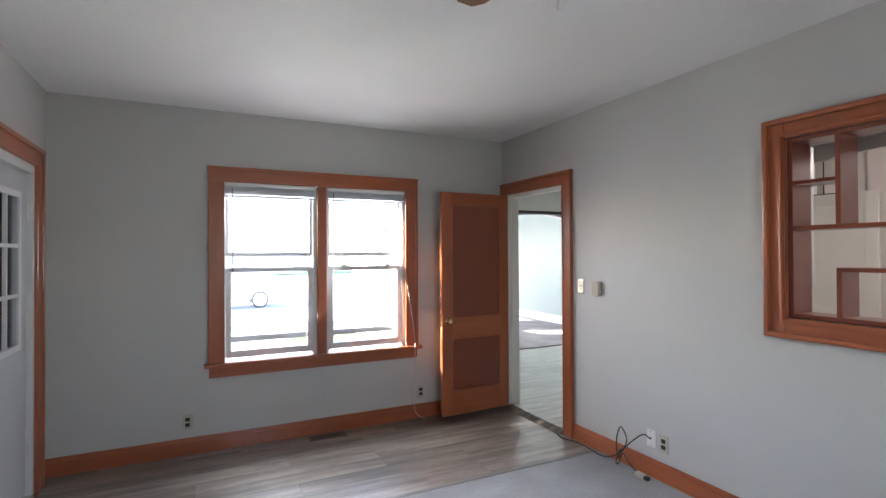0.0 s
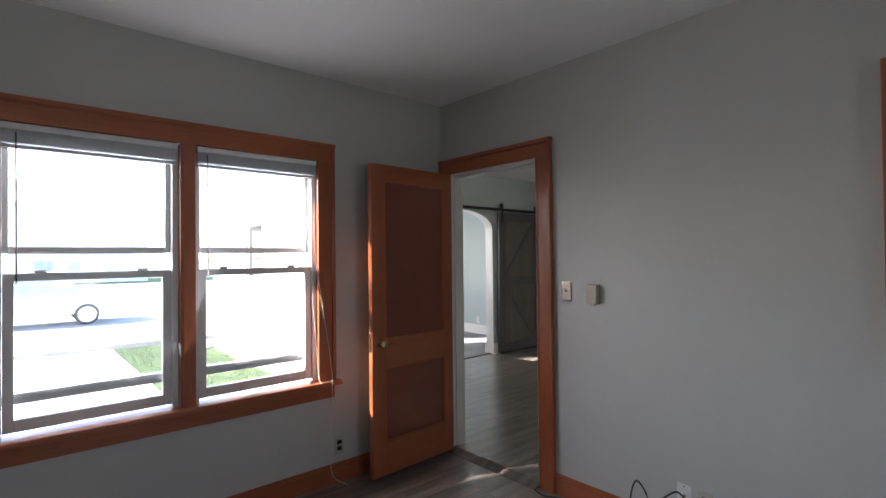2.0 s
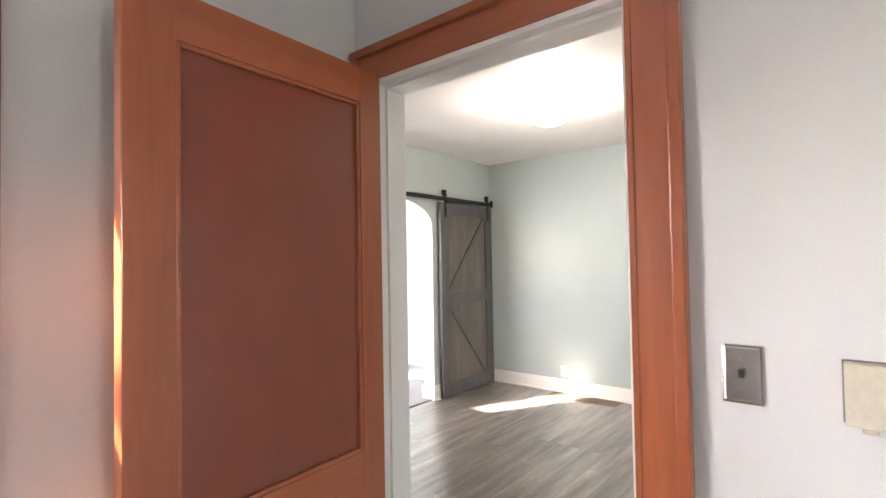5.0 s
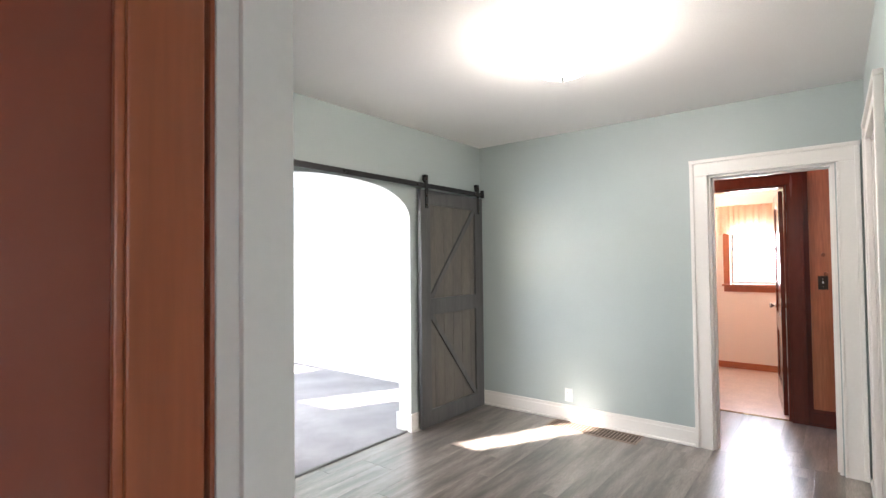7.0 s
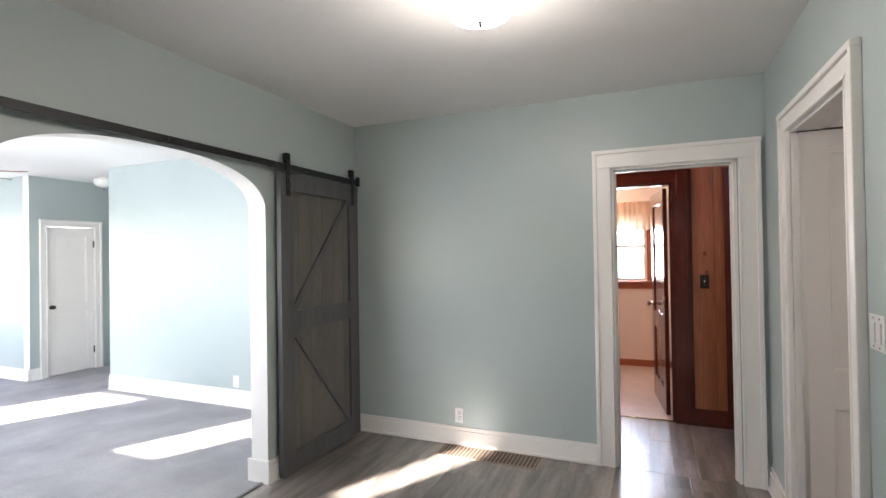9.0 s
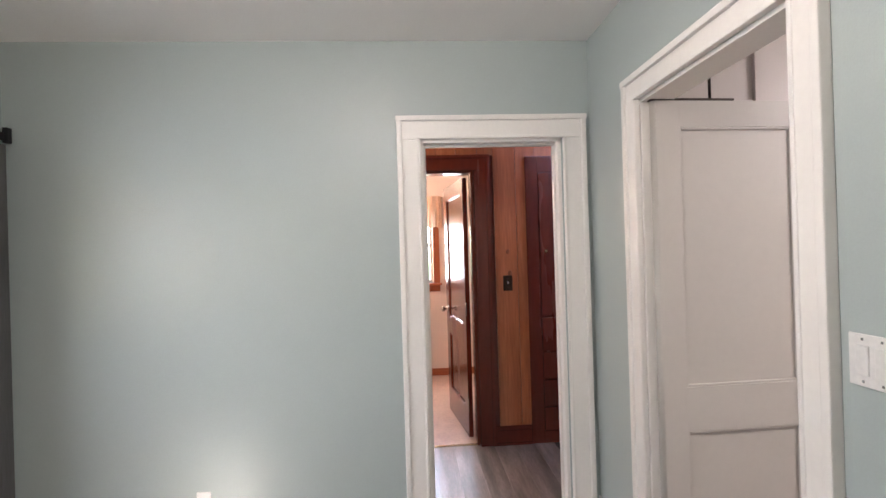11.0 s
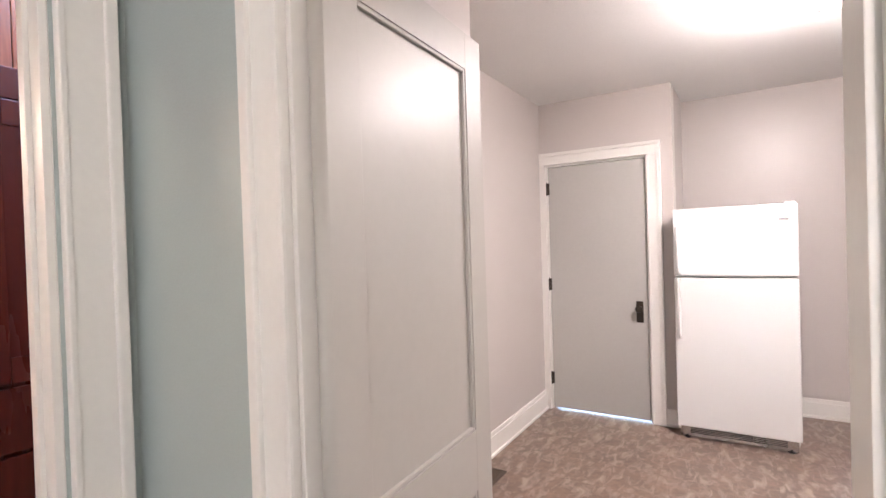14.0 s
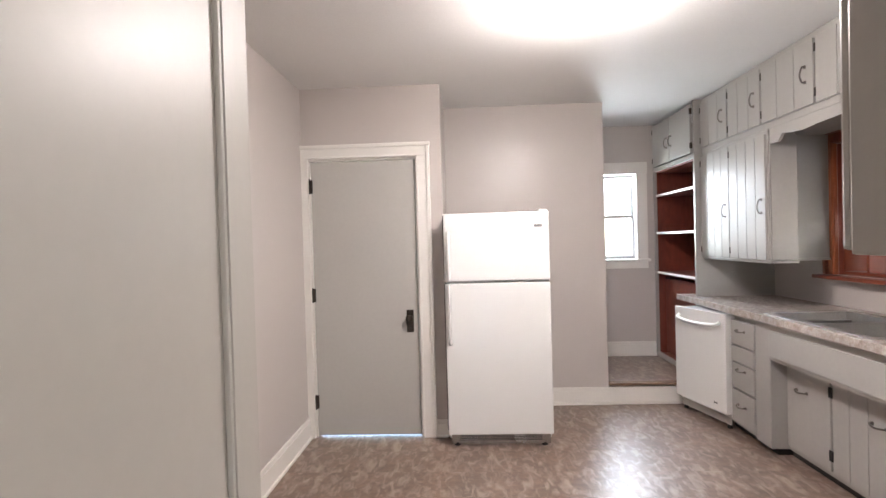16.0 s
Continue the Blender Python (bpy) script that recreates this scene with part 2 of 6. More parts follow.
def marbled_vinyl():
    """Sheet vinyl printed with leafy strokes in foot-wide squares, satin, with a soft relief."""
    m = surface("brown_leafy_sheet_vinyl", (0.215, 0.138, 0.10), 0.40, (0.125, 0.083, 0.062), 5, 26, fine=0.22, coat=0.6, coat_rough=0.36, bump=0.05)
    n, l = m.node_tree.nodes, m.node_tree.links
    b = n["Principled BSDF"]
    old = b.inputs["Base Color"].links[0].from_socket
    co = n.new("ShaderNodeTexCoord")
    tile = n.new("ShaderNodeTexChecker")
    tile.inputs["Scale"].default_value = 1 / 0.305
    l.new(co.outputs["Object"], tile.inputs["Vector"])
    strokes = []
    for turn, seed in ((0.7, 0.0), (-0.85, 7.3)):
        mp = n.new("ShaderNodeMapping")
        mp.inputs["Rotation"].default_value, mp.inputs["Scale"].default_value, mp.inputs["Location"].default_value = (0, 0, turn), (2.3, 1, 1), (seed, 0, 0)
        l.new(co.outputs["Object"], mp.inputs["Vector"])
        w = n.new("ShaderNodeTexNoise")
        w.inputs["Scale"].default_value, w.inputs["Detail"].default_value, w.inputs["Distortion"].default_value = 8.5, 8, 0.9
        l.new(mp.outputs["Vector"], w.inputs["Vector"])
        strokes.append(w.outputs["Fac"])
    pick = n.new("ShaderNodeMix")
    l.new(tile.outputs["Fac"], pick.inputs["Factor"])
    l.new(strokes[0], pick.inputs["A"])
    l.new(strokes[1], pick.inputs["B"])
    r = n.new("ShaderNodeValToRGB")
    r.color_ramp.elements[0].position, r.color_ramp.elements[1].position = 0.46, 0.70
    r.color_ramp.elements[0].color, r.color_ramp.elements[1].color = (0, 0, 0, 1), (1, 1, 1, 1)
    l.new(pick.outputs["Result"], r.inputs["Fac"])
    mx = n.new("ShaderNodeMix")
    mx.data_type = "RGBA"
    l.new(r.outputs["Color"], mx.inputs["Factor"])
    l.new(old, mx.inputs["A"])
    mx.inputs["B"].default_value = (0.36, 0.285, 0.235, 1)
    l.new(mx.outputs["Result"], b.inputs["Base Color"])
    bp = n.new("ShaderNodeBump")
    bp.inputs["Strength"].default_value, bp.inputs["Distance"].default_value = 0.12, 0.005
    l.new(pick.outputs["Result"], bp.inputs["Height"])
    l.new(bp.outputs["Normal"], b.inputs["Normal"])
    l.new(bp.outputs["Normal"], b.inputs["Coat Normal"])
    return m


M_KFLOOR = marbled_vinyl()

# ---- building blocks ----


def bx(bm, x0, x1, y0, y1, z0, z1, bevel=0.0):
    """A box between two corners, with its edges rounded by bevel."""
    x0, x1, y0, y1, z0, z1 = min(x0, x1), max(x0, x1), min(y0, y1), max(y0, y1), min(z0, z1), max(z0, z1)
    v = [bm.verts.new(p) for p in ((x0, y0, z0), (x1, y0, z0), (x1, y1, z0), (x0, y1, z0), (x0, y0, z1), (x1, y0, z1), (x1, y1, z1), (x0, y1, z1))]
    faces = [bm.faces.new([v[i] for i in q]) for q in ((0, 3, 2, 1), (4, 5, 6, 7), (0, 1, 5, 4), (1, 2, 6, 5), (2, 3, 7, 6), (3, 0, 4, 7))]
    if bevel:
        edges = list({e for fc in faces for e in fc.edges})
        bmesh.ops.bevel(bm, geom=edges, offset=bevel, segments=2, affect="EDGES", profile=0.6)
    return bm


def boxes(*rows, bevel=0.0):
    bm = bmesh.new()
    for r in rows:
        bx(bm, *r[:6], bevel=r[6] if len(r) > 6 else bevel)
    return bm


def turned(rings, n=24, axis="z", at=(0, 0, 0)):
    """A turned body out of rings (radius, height) along an axis."""
    bm = bmesh.new()
    loops = []
    for r, h in rings:
        loop = []
        for i in range(n):
            a = 2 * math.pi * i / n
            c, s = r * math.cos(a), r * math.sin(a)
            p = {"z": (c, s, h), "x": (h, c, s), "y": (s, h, c)}[axis]
            loop.append(bm.verts.new(Vector(p) + Vector(at)))
        loops.append(loop)
    for a, b in zip(loops, loops[1:]):
        for i in range(n):
            bm.faces.new((a[i], a[(i + 1) % n], b[(i + 1) % n], b[i]))
    bm.faces.new(loops[0][::-1])
    bm.faces.new(loops[-1])
    for fc in bm.faces:
        fc.smooth = len(fc.verts) == 4
    bmesh.ops.recalc_face_normals(bm, faces=bm.faces)
    return bm


def tube(points, radius, n=8):
    """A round bar along a line of points."""
    bm = bmesh.new()
    pts = [Vector(p) for p in points]
    loops, up = [], Vector((0.13, 0.21, 0.97))
    for i, p in enumerate(pts):
        d = (pts[min(i + 1, len(pts) - 1)] - pts[max(i - 1, 0)]).normalized()
        u = d.cross(up)
        if u.length < 0.05:
            u = d.cross(Vector((1, 0, 0)))
        u.normalize()
        w = d.cross(u)
        loops.append([bm.verts.new(p + radius * (math.cos(2 * math.pi * k / n) * u + math.sin(2 * math.pi * k / n) * w)) for k in range(n)])
    for a, b in zip(loops, loops[1:]):
        for i in range(n):
            bm.faces.new((a[i], a[(i + 1) % n], b[(i + 1) % n], b[i])).smooth = True
    bm.faces.new(loops[0][::-1])
    bm.faces.new(loops[-1])
    bmesh.ops.recalc_face_normals(bm, faces=bm.faces)
    return bm


def smooth_path(points, steps=6):
    """A soft curve through points."""
    p = [Vector(q) for q in points]
    p = [p[0] * 2 - p[1], *p, p[-1] * 2 - p[-2]]
    out = []
    for a, b, c, d in zip(p, p[1:], p[2:], p[3:]):
        for k in range(steps):
            t = k / steps
            out.append(0.5 * (2 * b + (c - a) * t + (2 * a - 5 * b + 4 * c - d) * t * t + (3 * b - a - 3 * c + d) * t ** 3))
    return out + [p[-2]]


def basis(ob):
    return basis(ob.parent) @ ob.matrix_basis if ob.parent else ob.matrix_basis.copy()


def mesh_of(name, bm, *mats):
    me = bpy.data.meshes.new(name)
    bm.to_mesh(me)
    bm.free()
    for m in mats:
        me.materials.append(m)
    return me


def part(name, bm, mat, parent, label="", local=False):
    """One mesh under a thing or under a part. Its points are in world metres unless local."""
    if not local:
        bm.transform(basis(parent).inverted())
    ob = new(name, mesh_of(name, bm, mat))
    ob.parent = parent
    return tagged(ob, label) if label else ob


def thing(name, at, label, category, group="", kind="", turn=0):
    ob = new(name)
    ob.matrix_basis = pose(*at, 0, 0, turn)
    ob.empty_display_size = 0.1
    return tagged(ob, label, category, group, kind)


def solid(name, bm, mat, label, category, group="", kind="", at=None):
    """A thing of a single mesh."""
    if at is not None:
        bm.transform(Matrix.Translation(at).inverted())
    ob = new(name, mesh_of(name, bm, *(mat if isinstance(mat, tuple) else (mat,))))
    if at is not None:
        ob.location = at
    return tagged(ob, label, category, group, kind)


def wall(name, axis, p0, p1, a0, a1, z0, z1, holes, low, high, label, edge=None):
    """A wall across axis from p0 to p1 thick, from a0 to a1 long, with holes (a, a, z, z). low, high: paint of the two faces."""
    bm = bmesh.new()
    cuts_a = sorted({a0, a1, *[h for q in holes for h in q[:2]]})
    cuts_z = sorted({z0, z1, *[h for q in holes for h in q[2:4]]})
    cell = {}
    for i in range(len(cuts_a) - 1):
        for j in range(len(cuts_z) - 1):
            ca, cz = (cuts_a[i] + cuts_a[i + 1]) / 2, (cuts_z[j] + cuts_z[j + 1]) / 2
            cell[i, j] = not any(q[0] < ca < q[1] and q[2] < cz < q[3] for q in holes)

    def at(p, a, z):
        return (p, a, z) if axis == "x" else (a, p, z)

    def quad(pts, idx):
        bm.faces.new([bm.verts.new(at(*q)) for q in pts]).material_index = idx

    for (i, j), full in cell.items():
        if not full:
            continue
        A, B, C, D = cuts_a[i], cuts_a[i + 1], cuts_z[j], cuts_z[j + 1]
        quad(((p0, A, C), (p0, A, D), (p0, B, D), (p0, B, C)), 0)
        quad(((p1, A, C), (p1, B, C), (p1, B, D), (p1, A, D)), 1)
        if not cell.get((i - 1, j)):
            quad(((p0, A, C), (p1, A, C), (p1, A, D), (p0, A, D)), 2)
        if not cell.get((i + 1, j)):
            quad(((p0, B, C), (p0, B, D), (p1, B, D), (p1, B, C)), 2)
        if not cell.get((i, j - 1)):
            quad(((p0, A, C), (p0, B, C), (p1, B, C), (p1, A, C)), 2)
        if not cell.get((i, j + 1)):
            quad(((p0, A, D), (p1, A, D), (p1, B, D), (p0, B, D)), 2)
    bmesh.ops.remove_doubles(bm, verts=bm.verts, dist=1e-5)
    bmesh.ops.recalc_face_normals(bm, faces=bm.faces)
    return solid(name, bm, (low, high, edge or high), label, "wall", kind="structure")


# ---- large structure ----
CEIL = 2.585
DEN_W, DEN_E, DEN_N, DEN_S = -0.56, 3.10, 4.12, -1.7
DIN_W, DIN_E, DIN_S, DIN_N = 3.185, 6.93, 3.16, 6.16
KIT_N, KIT_E, KIT_W, KIT_S = 3.03, 7.12, 3.29, -0.94
HALL_E = 8.03

wall("wall_den_north", "y", DEN_N, DEN_N + 0.2, DEN_W - 0.15, DEN_E + 0.04, -0.05, 2.7, [(0.50, 2.09, 0.60, 2.075)], M_GREY, M_VINYL, "grey painted wall with a wide double window", M_GREY)
wall("wall_den_west", "x", DEN_W - 0.15, DEN_W, DEN_S - 0.15, DEN_N, -0.05, 2.7, [(2.93, 3.86, -0.05, 2.03)], M_VINYL, M_GREY, "grey painted wall with an outside door", M_GREY)
wall("wall_den_south", "y", DEN_S - 0.15, DEN_S, DEN_W, DEN_E, -0.05, 2.7, [(1.0, 1.70, 1.0, 2.03)], M_VINYL, M_GREY, "grey painted wall with an added unseen window", M_GREY)
wall("wall_den_dining", "x", DEN_E, DIN_W, 3.10, DEN_N + 0.05, -0.05, 2.7, [(3.17, 4.005, -0.05, 2.04)], M_GREY, M_AQUA, "wall with a doorway, grey on one face and aqua on the other", M_WHITE)
wall("wall_dining_west", "x", DIN_W - 0.1, DIN_W, DEN_N + 0.05, DIN_N, 0, 2.7, [], M_VINYL, M_AQUA, "aqua painted wall")
wall("wall_den_kitchen", "x", DEN_E, KIT_W, -2.1, 3.10, -0.05, 2.7, [(-0.25, 1.435, 1.13, 2.05)], M_GREY, M_GREIGE, "wall with a pass-through, grey on one face and greige on the other", M_SHELFRED)
wall("wall_dining_south", "y", KIT_N, DIN_S, DIN_W, DIN_E + 0.1, 0, 2.7, [(5.50, 6.36, 0, 2.095)], M_GREIGE, M_AQUA, "wall with a doorway, aqua on one face and greige on the other", M_WHITE)
wall("wall_dining_east", "x", DIN_E, DIN_E + 0.12, DIN_S, DIN_N + 0.14, 0, 2.7, [(3.32, 4.075, 0, 2.065)], M_AQUA, M_PINE, "aqua painted wall with a doorway to a panelled hall", M_WHITE)
wall("wall_kitchen_east", "x", KIT_E, KIT_E + 0.12, -0.6, KIT_N, 0, 2.7, [], M_GREIGE, M_GREIGE, "plain greige painted wall")
wall("wall_kitchen_back_door", "y", -0.40, -0.26, 6.08, KIT_E + 0.12, 0, 2.7, [(6.26, 7.075, 0, 2.075)], M_GREIGE, M_GREIGE, "greige wall with a back door", M_WHITE)
wall("wall_kitchen_return", "x", 6.08, 6.20, KIT_S - 0.12, -0.40, 0, 2.7, [], M_GREIGE, M_GREIGE, "short greige wall beside the refrigerator")
wall("wall_kitchen_south", "y", KIT_S - 0.12, KIT_S, 4.72, 6.20, 0, 2.7, [], M_GREIGE, M_GREIGE, "plain greige painted wall")
wall("wall_alcove_south", "y", -2.06, -1.92, KIT_W, 4.9, 0, 2.7, [(4.12, 4.55, 1.20, 2.10)], M_VINYL, M_GREIGE, "greige wall with a small window", M_WHITE)
wall("wall_alcove_east", "x", 4.72, 4.84, -1.92, KIT_S - 0.12, 0, 2.7, [], M_GREIGE, M_GREIGE, "plain greige wall")
# chase beside the swing door, with a shallow niche
wall("wall_kitchen_chase", "y", 2.17, 2.55, 6.48, KIT_E, 0, 2.7, [], M_GREIGE, M_GREIGE, "projecting greige wall beside the swing door")
wall("wall_kitchen_niche", "x", 6.50, 6.62, 2.55, KIT_N, 0, 2.7, [], M_GREIGE, M_GREIGE, "greige back wall of a shallow niche")
# living room
wall("wall_living_east", "x", 7.05, 7.17, DIN_N + 0.14, 9.55, 0, 2.7, [], M_AQUA, M_AQUA, "aqua painted wall")
wall("wall_living_closet", "y", 10.86, 10.98, 6.93, 8.4, 0, 2.7, [(7.12, 7.705, 0, 1.92)], M_AQUA, M_AQUA, "aqua wall with a closet door", M_WHITE)
wall("wall_living_entry", "x", 7.92, 8.04, 9.43, 10.86, 0, 2.7, [(9.82, 10.70, 0, 2.03)], M_AQUA, M_AQUA, "aqua wall with an entry door", M_WHITE)
wall("wall_living_entry_south", "y", 9.43, 9.55, 7.17, 8.04, 0, 2.7, [], M_AQUA, M_AQUA, "aqua painted wall")
wall("wall_living_bump", "x", 6.93, 7.05, 10.98, 12.9, 0, 2.7, [], M_AQUA, M_AQUA, "aqua painted wall")
wall("wall_living_north", "y", 12.9, 13.05, 4.05, 7.05, 0, 2.7, [(4.34, 6.5, 0.75, 2.1)], M_AQUA, M_VINYL, "aqua wall with an added unseen window", M_WHITE)
wall("wall_living_west", "x", 4.05, 4.17, DIN_N + 0.14, 12.9, 0, 2.7, [(6.32, 6.70, 1.22, 2.08), (8.12, 8.68, 1.22, 2.08), (10.2, 11.05, 1.04, 2.08)], M_VINYL, M_AQUA, "aqua wall with windows", M_WHITE)
# hall and bathroom
wall("wall_hall_east", "x", HALL_E + 0.02, HALL_E + 0.14, 2.0, 6.2, 0, 2.7, [(3.66, 4.44, 0, 2.075)], M_REDWOOD, M_PINKWALL, "wall behind pine boards", M_REDWOOD)
wall("wall_hall_south", "y", 1.9, 2.0, DIN_E + 0.12, HALL_E + 0.14, 0, 2.7, [], M_PINE, M_PINE, "pine panelled wall")
wall("wall_hall_north", "y", 6.2, 6.3, DIN_E + 0.12, HALL_E + 0.14, 0, 2.7, [], M_PINE, M_PINE, "pine panelled wall")
wall("wall_bath_east", "x", 10.2, 10.34, 2.6, 6.0, 0, 2.7, [(3.875, 4.42, 1.09, 2.0)], M_PINKWALL, M_VINYL, "cream pink wall with a window", M_WOODV)
wall("wall_bath_south", "y", 2.5, 2.6, HALL_E + 0.14, 10.34, 0, 2.7, [], M_PINKWALL, M_PINKWALL, "cream pink wall")
wall("wall_bath_north", "y", 6.0, 6.1, HALL_E + 0.14, 10.34, 0, 2.7, [], M_PINKWALL, M_PINKWALL, "cream pink wall")


def arch_wall():
    """The wall between dining and living room, with an arched opening."""
    x0, x1, spring, top = 4.33, 5.86, 1.80, 2.07
    mid = (x0 + x1) / 2
    prof = [(x0, 0.0), (x0, spring - 0.02)]
    n = 28
    half = (x1 - x0) / 2
    for i in range(n + 1):
        u = -1 + 2 * i / n
        e = math.copysign(abs(math.sin(u * math.pi / 2)), u)
        c = max(0.0, 1 - abs(e) ** 2.6) ** (1 / 2.0)
        prof.append((mid + half * e, spring + (top - spring) * c))
    prof += [(x1, spring - 0.02), (x1, 0.0)]
    bm = bmesh.new()
    X0, X1, Z = DIN_W - 0.12, 7.17, 2.7
    for y, idx in ((DIN_N, 0), (DIN_N + 0.14, 1)):
        for rect in (((X0, 0), (x0, 0), (x0, Z), (X0, Z)), ((x1, 0), (X1, 0), (X1, Z), (x1, Z))):
            bm.faces.new([bm.verts.new((x, y, z)) for x, z in rect]).material_index = 0
        for (xa, za), (xb, zb) in zip(prof[1:-1], prof[2:-1]):
            if xb - xa > 1e-6:
                bm.faces.new([bm.verts.new(q) for q in ((xa, y, za), (xb, y, zb), (xb, y, Z), (xa, y, Z))]).material_index = 0
    for (xa, za), (xb, zb) in zip(prof, prof[1:]):
        bm.faces.new([bm.verts.new(q) for q in ((xa, DIN_N, za), (xb, DIN_N, zb), (xb, DIN_N + 0.14, zb), (xa, DIN_N + 0.14, za))]).material_index = 1
    bmesh.ops.remove_doubles(bm, verts=bm.verts, dist=1e-5)
    bmesh.ops.recalc_face_normals(bm, faces=bm.faces)
    solid("wall_dining_north", bm, (M_AQUA, M_WHITE), "aqua wall with a white-edged arched opening", "wall", kind="structure")


arch_wall()

# floors and ceilings
floor_den = solid("floor_den", boxes((DEN_W - 0.1, DEN_E, 2.80, DEN_N + 0.05, -0.28, -0.034)), M_JOINT, "grey-brown vinyl plank floor", "floor", kind="structure")
solid("floor_den_carpet", boxes((DEN_W - 0.1, DEN_E + 0.02, DEN_S - 0.1, 2.785, -0.28, -0.024)), M_CARPET, "grey low-pile carpet", "carpet", kind="structure")
floor_dining = solid("floor_dining", boxes((DEN_E, HALL_E + 0.02, 3.06, 6.19, -0.25, -0.004)), M_JOINT, "grey-brown vinyl plank floor", "floor", kind="structure")
solid("floor_living", boxes((4.05, 8.2, 6.215, 13.1, -0.25, 0.006)), M_CARPET_LIVING, "pale grey low-pile carpet", "carpet", kind="structure")
solid("floor_kitchen", boxes((KIT_W - 0.1, KIT_E + 0.1, KIT_S - 0.15, 3.058, -0.25, 0)), M_KFLOOR, "brown leafy sheet vinyl floor", "floor", kind="structure")
solid("floor_alcove", boxes((KIT_W - 0.1, 4.75, -2.0, KIT_S - 0.01, 0.02, 0.185)), M_KFLOOR, "brown leafy sheet vinyl on a raised step", "floor", kind="structure")
solid("floor_bath", boxes((HALL_E + 0.022, 10.3, 2.5, 6.1, -0.25, 0)), M_BATHFLOOR, "pinkish tan vinyl floor", "floor", kind="structure")
solid("ceiling_den", boxes((DEN_W - 0.1, DEN_E + 0.03, DEN_S - 0.1, DEN_N + 0.05, CEIL, CEIL + 0.2)), M_CEIL, "white painted ceiling", "ceiling", kind="structure")
solid("ceiling_dining", boxes((DIN_W - 0.03, HALL_E + 0.1, 3.10, 6.25, CEIL, CEIL + 0.2)), M_CEIL_DINING, "white painted ceiling", "ceiling", kind="structure")
solid("ceiling_kitchen", boxes((KIT_W - 0.1, KIT_E + 0.1, -2.05, 3.098, CEIL + 0.01, CEIL + 0.2)), M_CEIL, "white painted ceiling", "ceiling", kind="structure")
solid("ceiling_living", boxes((4.10, 8.2, 6.252, 13.0, 2.53, CEIL + 0.2)), M_CEIL, "white painted ceiling", "ceiling", kind="structure")
solid("ceiling_bath", boxes((HALL_E + 0.105, 10.3, 2.5, 6.1, 2.42, 2.75)), M_PINKWALL, "warm cream ceiling", "ceiling", kind="structure")

# ---- trim, doors, windows ----


def casing(axis, face, out, a0, a1, z1, w, mat_up, mat_level, label, thick=0.022, z0=0.0, band=0.012):
    """Boards round an opening a0..a1 up to z1 on a wall face; out: +1 or -1, the way they stand proud. The outer edge carries a raised band."""
    mid = (a0 + a1) / 2
    t = thing("trim", (face, mid, z0) if axis == "x" else (mid, face, z0), label, "door trim", kind="structure")
    p = face + out * thick
    q = face + out * (thick + band)

    def bd(a, b, c, d, pp, bev):
        return (face, pp, a, b, c, d, bev) if axis == "x" else (a, b, face, pp, c, d, bev)

    part("casing_board", boxes(bd(a0 - w, a0, z0, z1, p, 0.003), bd(a0 - w - 0.004, a0 - w + 0.024, z0, z1 + w, q, 0.005), bd(a0 - 0.016, a0 - 0.001, z0, z1, p + out * 0.004, 0.004)), mat_up, t)
    part("casing_board", boxes(bd(a1, a1 + w, z0, z1, p, 0.003), bd(a1 + w - 0.024, a1 + w + 0.004, z0, z1 + w, q, 0.005), bd(a1 + 0.001, a1 + 0.016, z0, z1, p + out * 0.004, 0.004)), mat_up, t)
    part("casing_head", boxes(bd(a0 - w, a1 + w, z1 + 0.0005, z1 + w, p - out * 0.001, 0.003), bd(a0 - w - 0.008, a1 + w + 0.008, z1 + w - 0.024, z1 + w + 0.004, q + out * 0.002, 0.005), bd(a0 - 0.016, a1 + 0.016, z1 + 0.001, z1 + 0.016, p + out * 0.004, 0.004)), mat_level, t)
    return t


def jamb(trim, axis, p0, p1, a0, a1, z1, mat, z0=0.0, th=0.02, stop=None):
    """The lining of a doorway with a narrow stop."""
    def bd(pa, pb, a, b, c, d):
        return (pa, pb, a, b, c, d, 0.002) if axis == "x" else (a, b, pa, pb, c, d, 0.002)
    rows = [bd(p0, p1, a0, a0 + th, z0, z1), bd(p0, p1, a1 - th, a1, z0, z1), bd(p0, p1, a0, a1, z1 - th, z1)]
    for r in rows:
        part("jamb", boxes(r), mat, trim)
    if stop is not None:
        s0, s1 = stop
        part("door_stop", boxes(bd(s0, s1, a0 + th, a0 + th + 0.012, z0, z1 - th), bd(s0, s1, a1 - th - 0.012, a1 - th, z0, z1 - th), bd(s0, s1, a0 + th, a1 - th, z1 - th - 0.012, z1 - th)), mat, trim)


